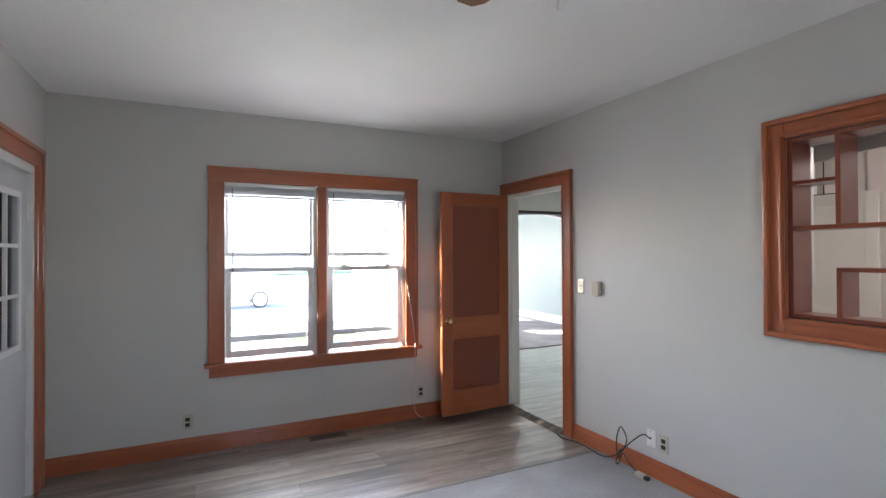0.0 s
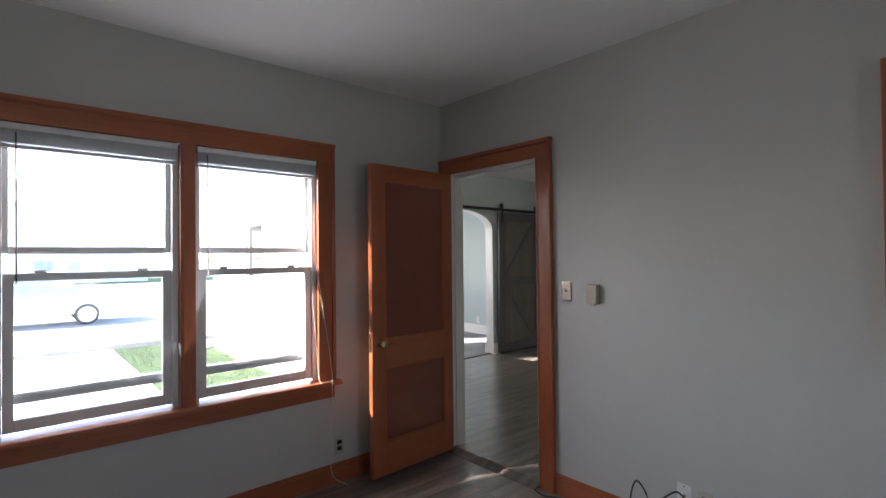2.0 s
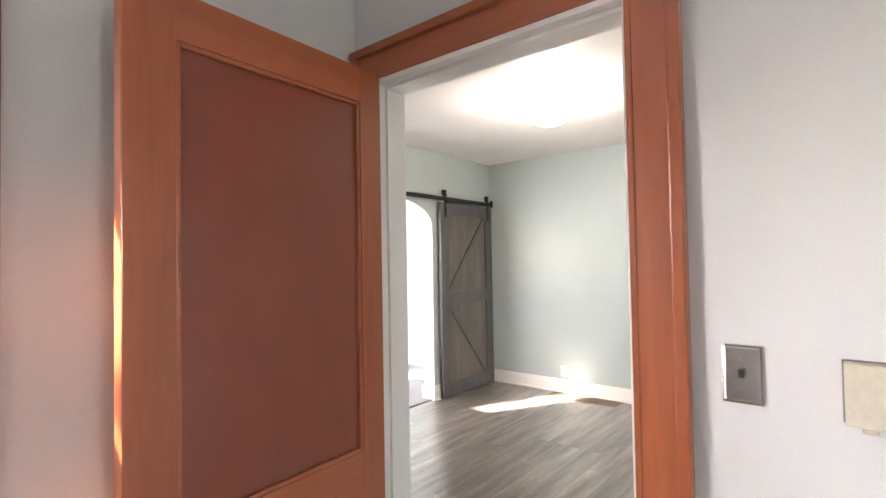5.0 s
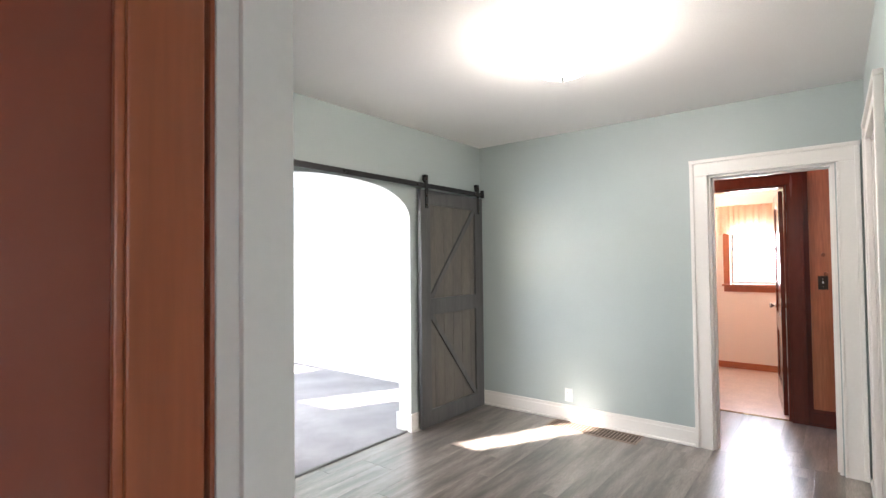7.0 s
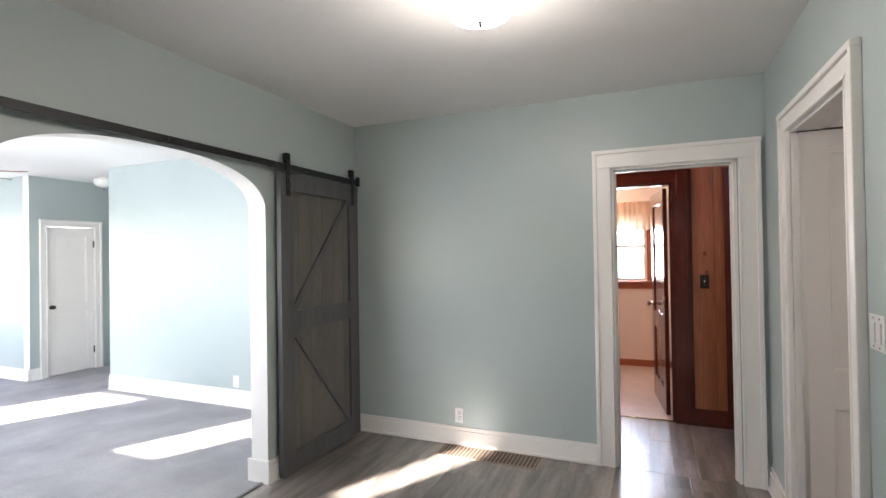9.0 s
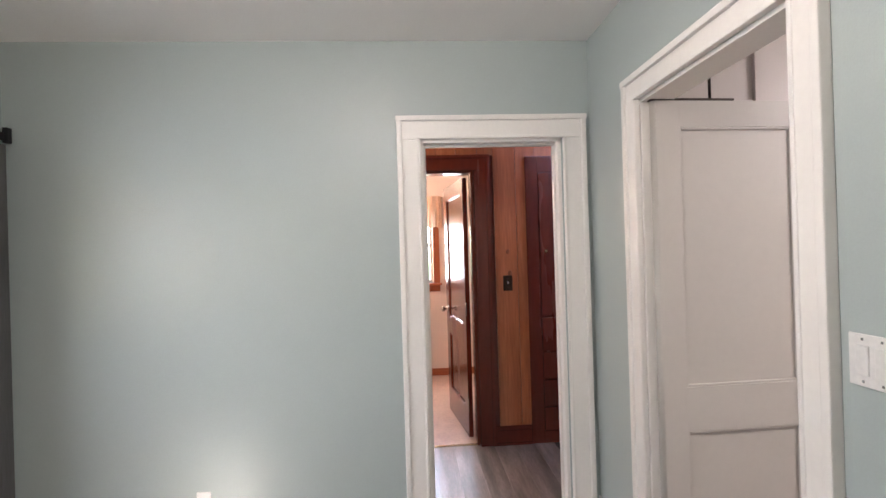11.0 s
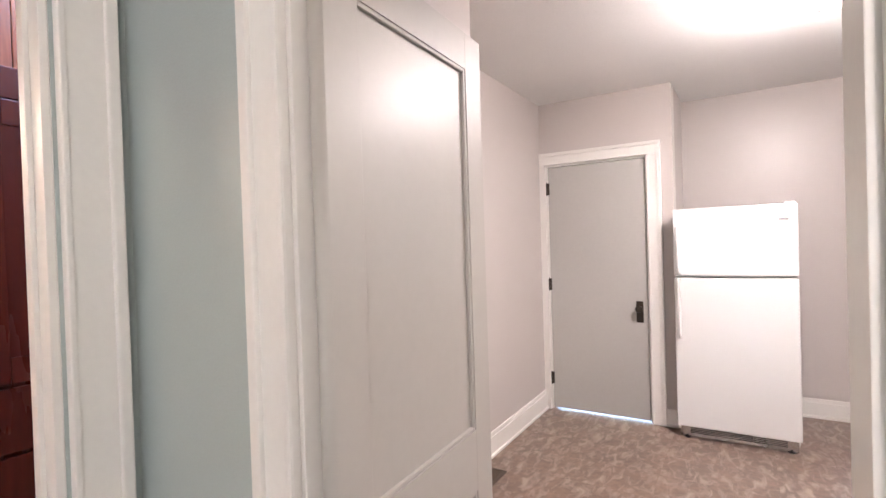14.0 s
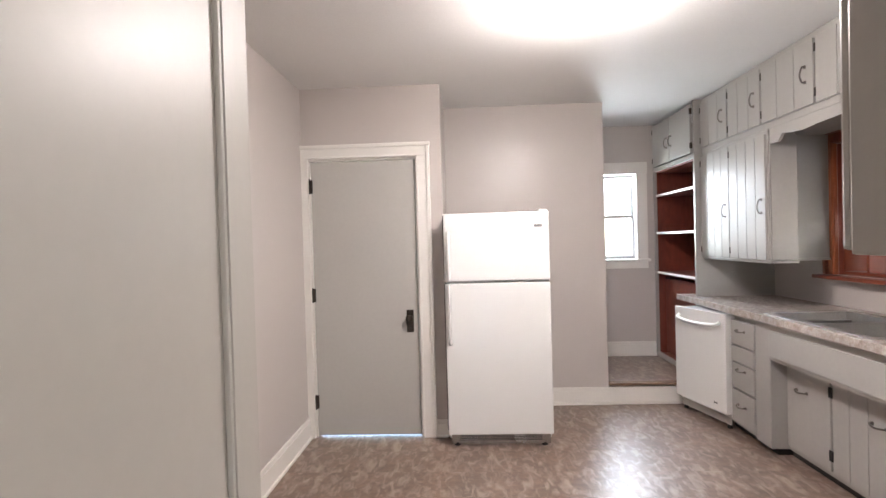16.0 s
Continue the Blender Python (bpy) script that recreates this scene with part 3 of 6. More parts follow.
def panel_leaf(name, width, height, thick, rails, stile, mat_v, mat_h, mat_panel, label, at, turn, kind="structure", recess=0.012, category="door", bev=0.003, cut=0.0, inner=0.0):
    """A framed door leaf: hinge at the origin, reaching along +x, its faces at y 0 and thick. rails: (z0, z1) from the bottom; panels lie between."""
    inner = inner or stile
    d = thing(name, at, label, category, kind=kind, turn=turn)
    part("stile", boxes((cut, inner, 0, thick, 0, height, bev)), mat_v, d, local=True)
    part("stile", boxes((width - stile, width, 0, thick, 0, height, bev)), mat_v, d, local=True)
    for z0, z1 in rails:
        part("rail", boxes((inner, width - stile, 0.0002, thick - 0.0002, z0, z1, bev * 0.6)), mat_h, d, local=True)
    for (_, za), (zb, _) in zip(rails, rails[1:]):
        part("panel", boxes((inner, width - stile, recess, thick - recess, za, zb)), mat_panel, d, local=True)
        x0, x1, b = inner, width - stile, 0.011
        rows = []
        for y0, y1 in ((0.003, recess + 0.001), (thick - recess - 0.001, thick - 0.003)):
            rows += [(x0, x0 + b, y0, y1, za, zb, 0.003), (x1 - b, x1, y0, y1, za, zb, 0.003), (x0 + b, x1 - b, y0, y1, za, za + b, 0.003), (x0 + b, x1 - b, y0, y1, zb - b, zb, 0.003)]
        part("panel_moulding", boxes(*rows), mat_h, d, local=True)
    return d


def knob(d, x, z, thick, mat, r=0.027):
    rings = [(0.026, 0.0), (0.026, 0.005), (0.012, 0.009), (0.011, 0.028), (r * 0.8, 0.036), (r, 0.046), (r * 0.93, 0.056), (r * 0.5, 0.062)]
    a = part("knob", turned([(q, -h) for q, h in rings], 20, "y", (x, 0, z)), mat, d, "round metal door knob", local=True)
    part("knob", turned(rings, 20, "y", (x, thick, z)), mat, d, "round metal door knob", local=True)
    return a


def hinge(d, zs, mat, x=0.0, y=0.0):
    for z in zs:
        part("hinge", turned([(0.004, -0.05), (0.0065, -0.045), (0.0065, 0.045), (0.004, 0.05)], 10, "z", (x, y, z)), mat, d, local=True)


def baseboard(axis, face, out, a0, a1, mat, label, h=0.14, th=0.018, z0=0.0, shoe=True):
    q = face + out * th
    def bd(a, b, c, d, pp, bev):
        return (face, pp, a, b, c, d, bev) if axis == "x" else (a, b, face, pp, c, d, bev)
    rows = [bd(a0, a1, z0, z0 + h - 0.03, q, 0.002), bd(a0, a1, z0 + h - 0.031, z0 + h, face + out * th * 0.62, 0.004)]
    if shoe:
        rows.append(bd(a0, a1, z0, z0 + 0.02, q + out * 0.013, 0.006))
    bm = boxes(*rows)
    mid = (a0 + a1) / 2
    solid("baseboard", bm, mat, label, "baseboard", kind="structure", at=(face, mid, z0) if axis == "x" else (mid, face, z0))


# den: doorway and its open door
FD = -0.03
tr = casing("x", DEN_E, -1, 3.185, 3.99, 2.035, 0.112, M_WOODV, M_WOODY, "orange varnished wood casing round the doorway", z0=FD)
tr = casing("x", DIN_W, 1, 3.20, 3.985, 2.05, 0.10, M_WHITE, M_WHITE, "white painted casing round the doorway", 0.014, band=0.006)
jamb(tr, "x", DEN_E - 0.02, DIN_W + 0.01, 3.1711, 4.0039, 2.0389, M_WHITE, FD, 0.018, (DEN_E + 0.012, DIN_W + 0.0095))
leaf = panel_leaf("door_1", 0.785, 2.012, 0.036, [(0, 0.21), (0.69, 0.87), (1.905, 2.012)], 0.105, M_WOODV, M_WOODX, M_PANEL,
                  "open varnished wood door with two red-brown panels", (3.095, 3.972, 0.012), 183.2, cut=0.058, inner=0.145)
knob(leaf, 0.727, 0.855, 0.036, M_BRASS)
hinge(leaf, (0.25, 1.75), M_BRASS, 0.05, 0.0)
part("latch_plate", boxes((0.7845, 0.787, 0.006, 0.03, 0.80, 0.92, 0.001)), M_BRASS, leaf, local=True)


def den_window():
    w = thing("window_1", (1.30, DEN_N, 0.6), "double window in an orange wood casing with white vinyl sashes", "window", kind="structure")
    y = DEN_N
    p = y - 0.02
    for a, b in ((0.436, 0.548), (2.052, 2.164)):
        part("casing_board", boxes((a, b, p, y, 0.635, 2.035, 0.003), (a - 0.004 if a < 1 else b - 0.02, a + 0.02 if a < 1 else b + 0.004, p - 0.011, p + 0.002, 0.635, 2.147, 0.004)), M_WOODV, w)
    part("casing_head", boxes((0.436, 2.164, p, y, 2.036, 2.147, 0.003), (0.428, 2.172, p - 0.013, p + 0.002, 2.125, 2.152, 0.005)), M_WOODX, w)
    part("mullion", boxes((1.262, 1.337, p + 0.004, y + 0.045, 0.62, 2.036, 0.003), (1.275, 1.324, p, p + 0.006, 0.635, 2.036, 0.002)), M_WOODV, w)
    part("window_sill", boxes((0.405, 2.20, y - 0.055, y + 0.085, 0.605, 0.636, 0.008)), M_WOODX, w)
    part("apron", boxes((0.44, 2.16, p + 0.001, y, 0.525, 0.604, 0.003), (0.44, 2.16, p - 0.008, p + 0.002, 0.588, 0.604, 0.004)), M_WOODX, w)
    part("lining", boxes((0.502, 0.53, y + 0.001, y + 0.19, 0.64, 2.07), (2.06, 2.088, y + 0.001, y + 0.19, 0.64, 2.07), (0.53, 2.06, y + 0.001, y + 0.19, 2.04, 2.07)), M_WOODV, w)
    for a, b in ((0.53, 1.262), (1.337, 2.06)):
        fr = part("window_frame", boxes((a, a + 0.028, y + 0.03, y + 0.13, 0.636, 2.04, 0.003), (b - 0.028, b, y + 0.03, y + 0.13, 0.636, 2.04, 0.003),
                                        (a + 0.028, b - 0.028, y + 0.03, y + 0.13, 2.005, 2.04, 0.003), (a + 0.028, b - 0.028, y + 0.088, y + 0.19, 0.60, 0.633, 0.003)), M_VINYL, w)
        A, B = a + 0.028, b - 0.028
        up = part("upper_sash", boxes((A, A + 0.022, y + 0.088, y + 0.118, 1.455, 2.005, 0.003), (B - 0.022, B, y + 0.088, y + 0.118, 1.455, 2.005, 0.003),
                                      (A + 0.022, B - 0.022, y + 0.088, y + 0.118, 1.452, 1.486, 0.003), (A + 0.022, B - 0.022, y + 0.088, y + 0.118, 1.975, 2.005, 0.003),
                                      (A, B, y + 0.105, y + 0.132, 0.765, 0.816, 0.004)), M_VINYL, w)
        part("pane", boxes((A + 0.02, B - 0.02, y + 0.100, y + 0.103, 0.64, 1.98)), M_GLASS, up).visible_shadow = False
        lo = part("lower_sash", boxes((A + 0.002, A + 0.042, y + 0.045, y + 0.078, 0.654, 1.365, 0.004), (B - 0.042, B - 0.002, y + 0.045, y + 0.078, 0.654, 1.365, 0.004),
                                      (A + 0.042, B - 0.042, y + 0.045, y + 0.078, 1.328, 1.365, 0.004), (A + 0.042, B - 0.042, y + 0.045, y + 0.078, 0.654, 0.708, 0.004)), M_VINYL, w)
        part("pane", boxes((A + 0.04, B - 0.04, y + 0.060, y + 0.063, 0.71, 1.33)), M_GLASS, lo).visible_shadow = False
        for k in (0.2, 0.8):
            x = A + k * (B - A)
            part("sash_latch", boxes((x - 0.03, x + 0.03, y + 0.036, y + 0.047, 0.676, 0.688, 0.003)), M_VINYL, lo)
            part("sash_lock", boxes((x - 0.022, x + 0.022, y + 0.042, y + 0.075, 1.364, 1.378, 0.004)), M_VINYL, lo)
            part("sash_latch", boxes((x - 0.04, x + 0.04, y + 0.08, y + 0.092, 1.46, 1.472, 0.003)), M_VINYL, up)


den_window()


def blind(x0, x1, y, z, n=14):
    b = thing("window_blind", ((x0 + x1) / 2, y, z), "raised grey-white slatted blind under the window head", "blind", "blinds of the double window")
    part("headrail", boxes((x0, x1, y - 0.02, y + 0.022, z - 0.03, z, 0.003)), M_VINYL, b)
    part("slats", boxes(*[(x0 + 0.004, x1 - 0.004, y - 0.021, y + 0.021, z - 0.034 - i * 0.0042, z - 0.032 - i * 0.0042) for i in range(n)]), M_BLIND, b)
    part("bottom_rail", boxes((x0 + 0.004, x1 - 0.004, y - 0.014, y + 0.014, z - 0.052 - n * 0.0042, z - 0.036 - n * 0.0042, 0.004)), M_BLIND, b)
    return b


def wand(b, x):
    w = part("wand", tube([(x, DEN_N - 0.012, 1.955), (x + 0.002, DEN_N - 0.014, 1.62), (x + 0.003, DEN_N - 0.012, 1.32)], 0.0035, 6), M_STEEL, b, "thin clear tilt wand")
    part("hook", tube(smooth_path([(x, DEN_N - 0.006, 1.99), (x, DEN_N - 0.014, 1.975), (x, DEN_N - 0.012, 1.945)], 3), 0.003, 6), M_DARKMETAL, w)


wand(blind(0.552, 1.250, DEN_N + 0.012, 2.033), 0.605)
bl = blind(1.349, 2.048, DEN_N + 0.012, 2.033)
part("cord", tube(smooth_path([(2.035, DEN_N - 0.004, 2.0), (2.03, DEN_N - 0.012, 1.5), (2.06, DEN_N - 0.028, 1.2), (2.10, DEN_N - 0.036, 0.92), (2.125, DEN_N - 0.037, 0.74), (2.12, DEN_N - 0.062, 0.62), (2.12, DEN_N - 0.05, 0.42), (2.125, DEN_N - 0.035, 0.06), (2.20, DEN_N - 0.10, FD + 0.006)]), 0.0022, 6), M_CORD, bl)
part("cord", tube(smooth_path([(2.012, DEN_N - 0.006, 1.93), (2.008, DEN_N - 0.014, 1.6), (2.012, DEN_N - 0.018, 1.2), (2.03, DEN_N - 0.024, 0.9), (2.045, DEN_N - 0.03, 0.68), (2.05, DEN_N - 0.06, 0.63)]), 0.002, 6), M_CORD, bl)
wand(bl, 1.398)


def outside_door():
    """The white outside door with nine small panes in the den's west wall."""
    casing("x", DEN_W, 1, 2.95, 3.85, 2.035, 0.112, M_WOODV, M_WOODY, "orange varnished wood casing round the outside door", z0=FD)
    d = thing("door_2", (DEN_W - 0.05, 3.40, FD), "white outside door with nine small panes, closed", "door", kind="structure")
    x0, x1 = DEN_W - 0.075, DEN_W - 0.03
    Y0, Y1, z0, z1 = 3.07, 3.655, 0.94, 1.82
    part("leaf", boxes((x0, x1, 2.985, Y0, 0, 1.975, 0.002), (x0, x1, Y1, 3.815, 0, 1.975, 0.002), (x0, x1, Y0, Y1, 0, z0), (x0, x1, Y0, Y1, z1, 1.975)), M_STEELDOOR, d)
    part("glazing_frame", boxes((x1, x1 + 0.014, Y0 - 0.03, Y0 + 0.006, z0 - 0.03, z1 + 0.03, 0.004), (x1, x1 + 0.014, Y1 - 0.006, Y1 + 0.03, z0 - 0.03, z1 + 0.03, 0.004),
                                (x1, x1 + 0.013, Y0, Y1, z0 - 0.03, z0 + 0.006, 0.004), (x1, x1 + 0.013, Y0, Y1, z1 - 0.006, z1 + 0.03, 0.004)), M_VINYL, d)
    for k in (1, 2):
        y, z = Y0 + k * (Y1 - Y0) / 3, z0 + k * (z1 - z0) / 3
        part("muntin", boxes((x1 - 0.012, x1 + 0.008, y - 0.011, y + 0.011, z0, z1, 0.003)), M_VINYL, d)
        part("muntin", boxes((x1 - 0.012, x1 + 0.007, Y0, Y1, z - 0.011, z + 0.011, 0.003)), M_VINYL, d)
    part("pane", boxes((x1 - 0.02, x1 - 0.016, Y0, Y1, z0, z1)), M_GLASS, d).visible_shadow = False
    part("jamb", boxes((DEN_W - 0.15, DEN_W + 0.004, 2.93, 2.975, FD, 2.03), (DEN_W - 0.15, DEN_W + 0.004, 3.822, 3.86, FD, 2.03), (DEN_W - 0.15, DEN_W + 0.004, 2.975, 3.822, 1.98, 2.03)), M_VINYL, d)
    for z in (0.25, 1.0, 1.74):
        part("hinge", boxes((x1 - 0.002, x1 + 0.012, 3.806, 3.836, z - 0.045, z + 0.045, 0.003)), M_VINYL, d)
    part("threshold", boxes((DEN_W - 0.14, DEN_W + 0.03, 2.95, 3.85, FD - 0.02, FD + 0.012, 0.004)), M_STEEL, d)
    k = turned([(0.024, 0), (0.024, 0.006), (0.011, 0.01), (0.011, 0.03), (0.027, 0.045), (0.022, 0.058)], 18, "x", (x1, 3.04, 0.92))
    part("knob", k, M_BRASS, d)


outside_door()
baseboard("y", DEN_N, -1, DEN_W, DEN_E, M_WOODX, "orange varnished wood baseboard", 0.125, z0=FD, shoe=False)
baseboard("x", DEN_E, -1, DEN_S, 3.074, M_WOODY, "orange varnished wood baseboard", 0.125, z0=FD, shoe=False)
baseboard("x", DEN_W, 1, DEN_S, 2.834, M_WOODY, "orange varnished wood baseboard", 0.125, z0=FD, shoe=False)


def pass_through():
    """The wood-framed opening to the kitchen, with shelves in it."""
    y0, y1, z0, z1 = -0.25, 1.435, 1.13, 2.05
    t = thing("pass_through", (DEN_E, (y0 + y1) / 2, 1.03), "orange wood frame round an opening with red-brown shelves", "wall opening", kind="structure")
    w = 0.098
    for sx, face, M1, M2 in ((-1, DEN_E, M_WOODV, M_WOODY), (1, KIT_W, M_CASERED, M_PANEL)):
        for (ya, yb), (za, zb), m in (((y0 - w, y0), (z0 - (w if sx < 0 else 0), z1 + w), M1), ((y1, y1 + w), (z0 - (w if sx < 0 else 0), z1 + w), M1), ((y0, y1), (z1, z1 + w), M2), ((y0, y1), (z0 - w, z0), M2)):
            if sx > 0 and zb == z0:
                continue
            bm = bmesh.new()
            bx(bm, face, face + sx * 0.026, ya, yb, za, zb, 0.004)
            if m is M1:
                ye = ya if ya < y0 else yb
                s = 1 if ya < y0 else -1
                bx(bm, face, face + sx * 0.045, ye - s * 0.004, ye + s * 0.022, za - (0.004 if sx < 0 else 0), zb + 0.004, 0.006)
                yi = yb if ya < y0 else ya
                bx(bm, face, face + sx * 0.034, yi - s * 0.026, yi - s * 0.008, z0 - (0.02 if sx < 0 else 0), z1 + 0.02, 0.005)
            else:
                ze = za if za < z0 else zb
                s = 1 if za < z0 else -1
                bx(bm, face, face + sx * 0.0445, y0 - w, y1 + w, ze - s * 0.0045, ze + s * 0.0225, 0.006)
                zi = zb if za < z0 else za
                bx(bm, face, face + sx * 0.0335, y0 - 0.02, y1 + 0.02, zi - s * 0.026, zi - s * 0.008, 0.005)
            part("casing_board", bm, m, t)
    part("kitchen_sill", boxes((KIT_W, KIT_W + 0.09, y0 - w - 0.05, y1 + w + 0.05, z0 - 0.03, z0 - 0.004, 0.006)), M_PANEL, t)
    xa, xb, th = DEN_E + 0.006, DEN_E + 0.165, 0.022
    u = thing("shelf_unit", ((xa + xb) / 2, (y0 + y1) / 2, z0 + 0.004), "red-brown shelf boards set in the pass-through", "shelf")
    def sh(name, ya, yb, za, zb):
        part(name, boxes((xa, xb, ya, yb, za, zb, 0.002)), M_PANEL, u)
    sh("side_board", y0 + 0.001, y0 + th, z0 + 0.004, z1 - 0.002)
    sh("side_board", y1 - th, y1 - 0.001, z0 + 0.004, z1 - 0.002)
    sh("shelf", y0 + th, y1 - th, z0 + 0.004, z0 + 0.024)
    sh("shelf", y0 + th, y1 - th, z1 - 0.022, z1 - 0.002)
    sh("shelf", y0 + th, y1 - th, 1.578, 1.60)
    for a, b in ((1.213, y1 - th), (y0 + th, -0.028)):
        sh("shelf", a + (0.0 if a < 0.5 else 0.011), b - (0.011 if a < 0.5 else 0), 1.81, 1.828)
    for y in (1.213, -0.028):
        sh("divider", y - 0.011, y + 0.011, 1.60, z1 - 0.022)
        sh("divider", y - 0.011, y + 0.011, z0 + 0.024, 1.372)
    sh("shelf", -0.039, 1.224, 1.372, 1.392)


pass_through()

# dining room: white casings and baseboards
tr = casing("x", DIN_E, -1, 3.312, 4.073, 2.062, 0.119, M_WHITE, M_WHITE, "white painted casing round the hall doorway")
jamb(tr, "x", DIN_E + 0.002, DIN_E + 0.118, 3.3205, 4.0745, 2.0645, M_WHITE, 0, 0.018, (DIN_E + 0.05, DIN_E + 0.08))
tr = casing("y", DIN_S, 1, 5.505, 6.35, 2.09, 0.102, M_WHITE, M_WHITE, "white painted casing round the kitchen doorway")
jamb(tr, "y", KIT_N + 0.002, DIN_S - 0.002, 5.5005, 6.3595, 2.0945, M_WHITE, 0, 0.018)
casing("y", KIT_N, -1, 5.505, 6.35, 2.09, 0.10, M_WHITE, M_WHITE, "white painted casing round the kitchen doorway")
baseboard("x", DIN_E, -1, 4.197, DIN_N, M_WHITE, "white painted baseboard")
baseboard("y", DIN_S, 1, 6.466, DIN_E, M_WHITE, "white painted baseboard")
baseboard("y", DIN_S, 1, DIN_W, 5.389, M_WHITE, "white painted baseboard")
baseboard("y", DIN_N, -1, 5.86, 5.99, M_WHITE, "white painted baseboard", 0.15)
baseboard("y", DIN_N, -1, DIN_W, 4.33, M_WHITE, "white painted baseboard", 0.15)
solid("baseboard", boxes((5.842, 5.861, DIN_N - 0.019, DIN_N + 0.16, 0, 0.15, 0.004)), M_WHITE, "white painted base block of the arch", "baseboard", kind="structure", at=(5.85, DIN_N + 0.07, 0))
solid("trim", boxes((4.33, 5.86, 6.188, 6.216, -0.01, 0.010, 0.004), (4.33, 5.86, 6.196, 6.205, 0.008, 0.0125, 0.002)), M_SEAM, "grey strip between plank floor and carpet", "floor strip", kind="structure", at=(5.1, 6.2, 0))
def reducer():
    bm = bmesh.new()
    prof = [(3.03, FD - 0.004), (3.03, FD + 0.002), (3.10, 0.003), (3.135, 0.003), (3.135, FD - 0.004)]
    ends = [[bm.verts.new((x, y, z)) for x, z in prof] for y in (3.188, 3.99)]
    bm.faces.new(ends[0])
    bm.faces.new(ends[1][::-1])
    for k in range(5):
        bm.faces.new((ends[0][k], ends[1][k], ends[1][(k + 1) % 5], ends[0][(k + 1) % 5]))
    bmesh.ops.recalc_face_normals(bm, faces=bm.faces)
    solid("trim", bm, M_PLANK, "grey-brown sloped strip in the doorway", "floor strip", kind="structure", at=(3.08, 3.58, FD))


reducer()
solid("trim", boxes((DEN_W, DEN_E, 2.778, 2.806, FD - 0.01, FD + 0.009, 0.004)), M_SEAM, "grey strip between carpet and plank floor", "floor strip", kind="structure", at=(1.3, 2.79, FD))

# swing door to the kitchen, standing open
swing = panel_leaf("door_3", 0.715, 2.055, 0.036, [(0, 0.22), (0.684, 0.866), (1.946, 2.055)], 0.104, M_DOORPAINT, M_DOORPAINT, M_DOORPAINT,
                   "open swing door in warm grey paint with two sunk panels", (6.30, 3.115, 0.015), 272.4, recess=0.013, bev=0.0008, inner=0.1)
part("rounded_edge", turned([(0.018, 0.0), (0.018, 2.055)], 20, "z", (0.002, 0.018, 0)), M_DOORPAINT, swing, local=True)
part("pivot_plate", boxes((-0.02, 0.35, 0.002, 0.03, 2.056, 2.066, 0.002)), M_DARKMETAL, swing, "dark metal pivot strip", local=True)
part("pivot_rod", tube([(0.25, 0.016, 2.064), (0.25, 0.016, CEIL - 0.004)], 0.006), M_DARKMETAL, swing, local=True)

# kitchen back door
tr = casing("y", -0.26, 1, 6.265, 7.07, 2.072, 0.098, M_WHITE, M_WHITE, "white painted casing round the back door")
jamb(tr, "y", -0.398, -0.262, 6.2605, 7.0745, 2.0745, M_WHITE, 0, 0.016)
bd = thing("door_4", (7.05, -0.27, 0.012), "flat grey painted back door with a dark lock plate, closed", "door", kind="structure")
part("leaf", boxes((6.28, 7.056, -0.315, -0.275, 0.012, 2.055, 0.003)), M_BACKDOOR, bd)
for z in (0.265, 1.065, 1.875):
    h = part("hinge", boxes((7.045, 7.075, -0.277, -0.262, z - 0.05, z + 0.05, 0.003)), M_DARKMETAL, bd)
    part("pin", turned([(0.006, z - 0.055), (0.006, z + 0.055)], 10, "z", (7.063, -0.258, 0)), M_DARKMETAL, h)
pl = part("lock_plate", boxes((6.315, 6.368, -0.276, -0.271, 0.775, 0.942, 0.002)), M_DARKMETAL, bd, "dark bronze lock plate")
part("knob", turned([(0.011, 0), (0.011, 0.03), (0.026, 0.042), (0.027, 0.055), (0.016, 0.064)], 18, "y", (6.342, -0.272, 0.885)), M_DARKMETAL, pl)
part("keyhole", boxes((6.337, 6.347, -0.2715, -0.2695, 0.80, 0.825, 0.001)), M_DARK, pl)

# kitchen baseboards
baseboard("x", KIT_E, -1, -0.26, 2.17, M_WHITE, "tall white painted baseboard", 0.16)
baseboard("y", KIT_S, 1, 4.72, 6.08, M_WHITE, "tall white painted baseboard", 0.15)
baseboard("x", 6.08, -1, KIT_S, -0.26, M_WHITE, "tall white painted baseboard", 0.15)
baseboard("y", -0.26, 1, 6.08, 6.163, M_WHITE, "tall white painted baseboard", 0.13)
baseboard("y", -1.92, 1, 3.95, 4.72, M_WHITE, "tall white painted baseboard", 0.15, z0=0.185)
solid("trim", boxes((3.97, 4.74, KIT_S - 0.012, KIT_S + 0.014, 0, 0.155, 0.003), (3.97, 4.74, KIT_S - 0.012, KIT_S + 0.022, 0, 0.022, 0.006)), M_WHITE, "white painted riser of the step", "step riser", kind="structure", at=(4.35, KIT_S, 0))
solid("trim", boxes((3.97, 4.72, KIT_S - 0.03, KIT_S + 0.03, 0.165, 0.19, 0.006)), M_NOSING, "worn wood nosing of the step", "step nosing", kind="structure", at=(4.35, KIT_S, 0.165))


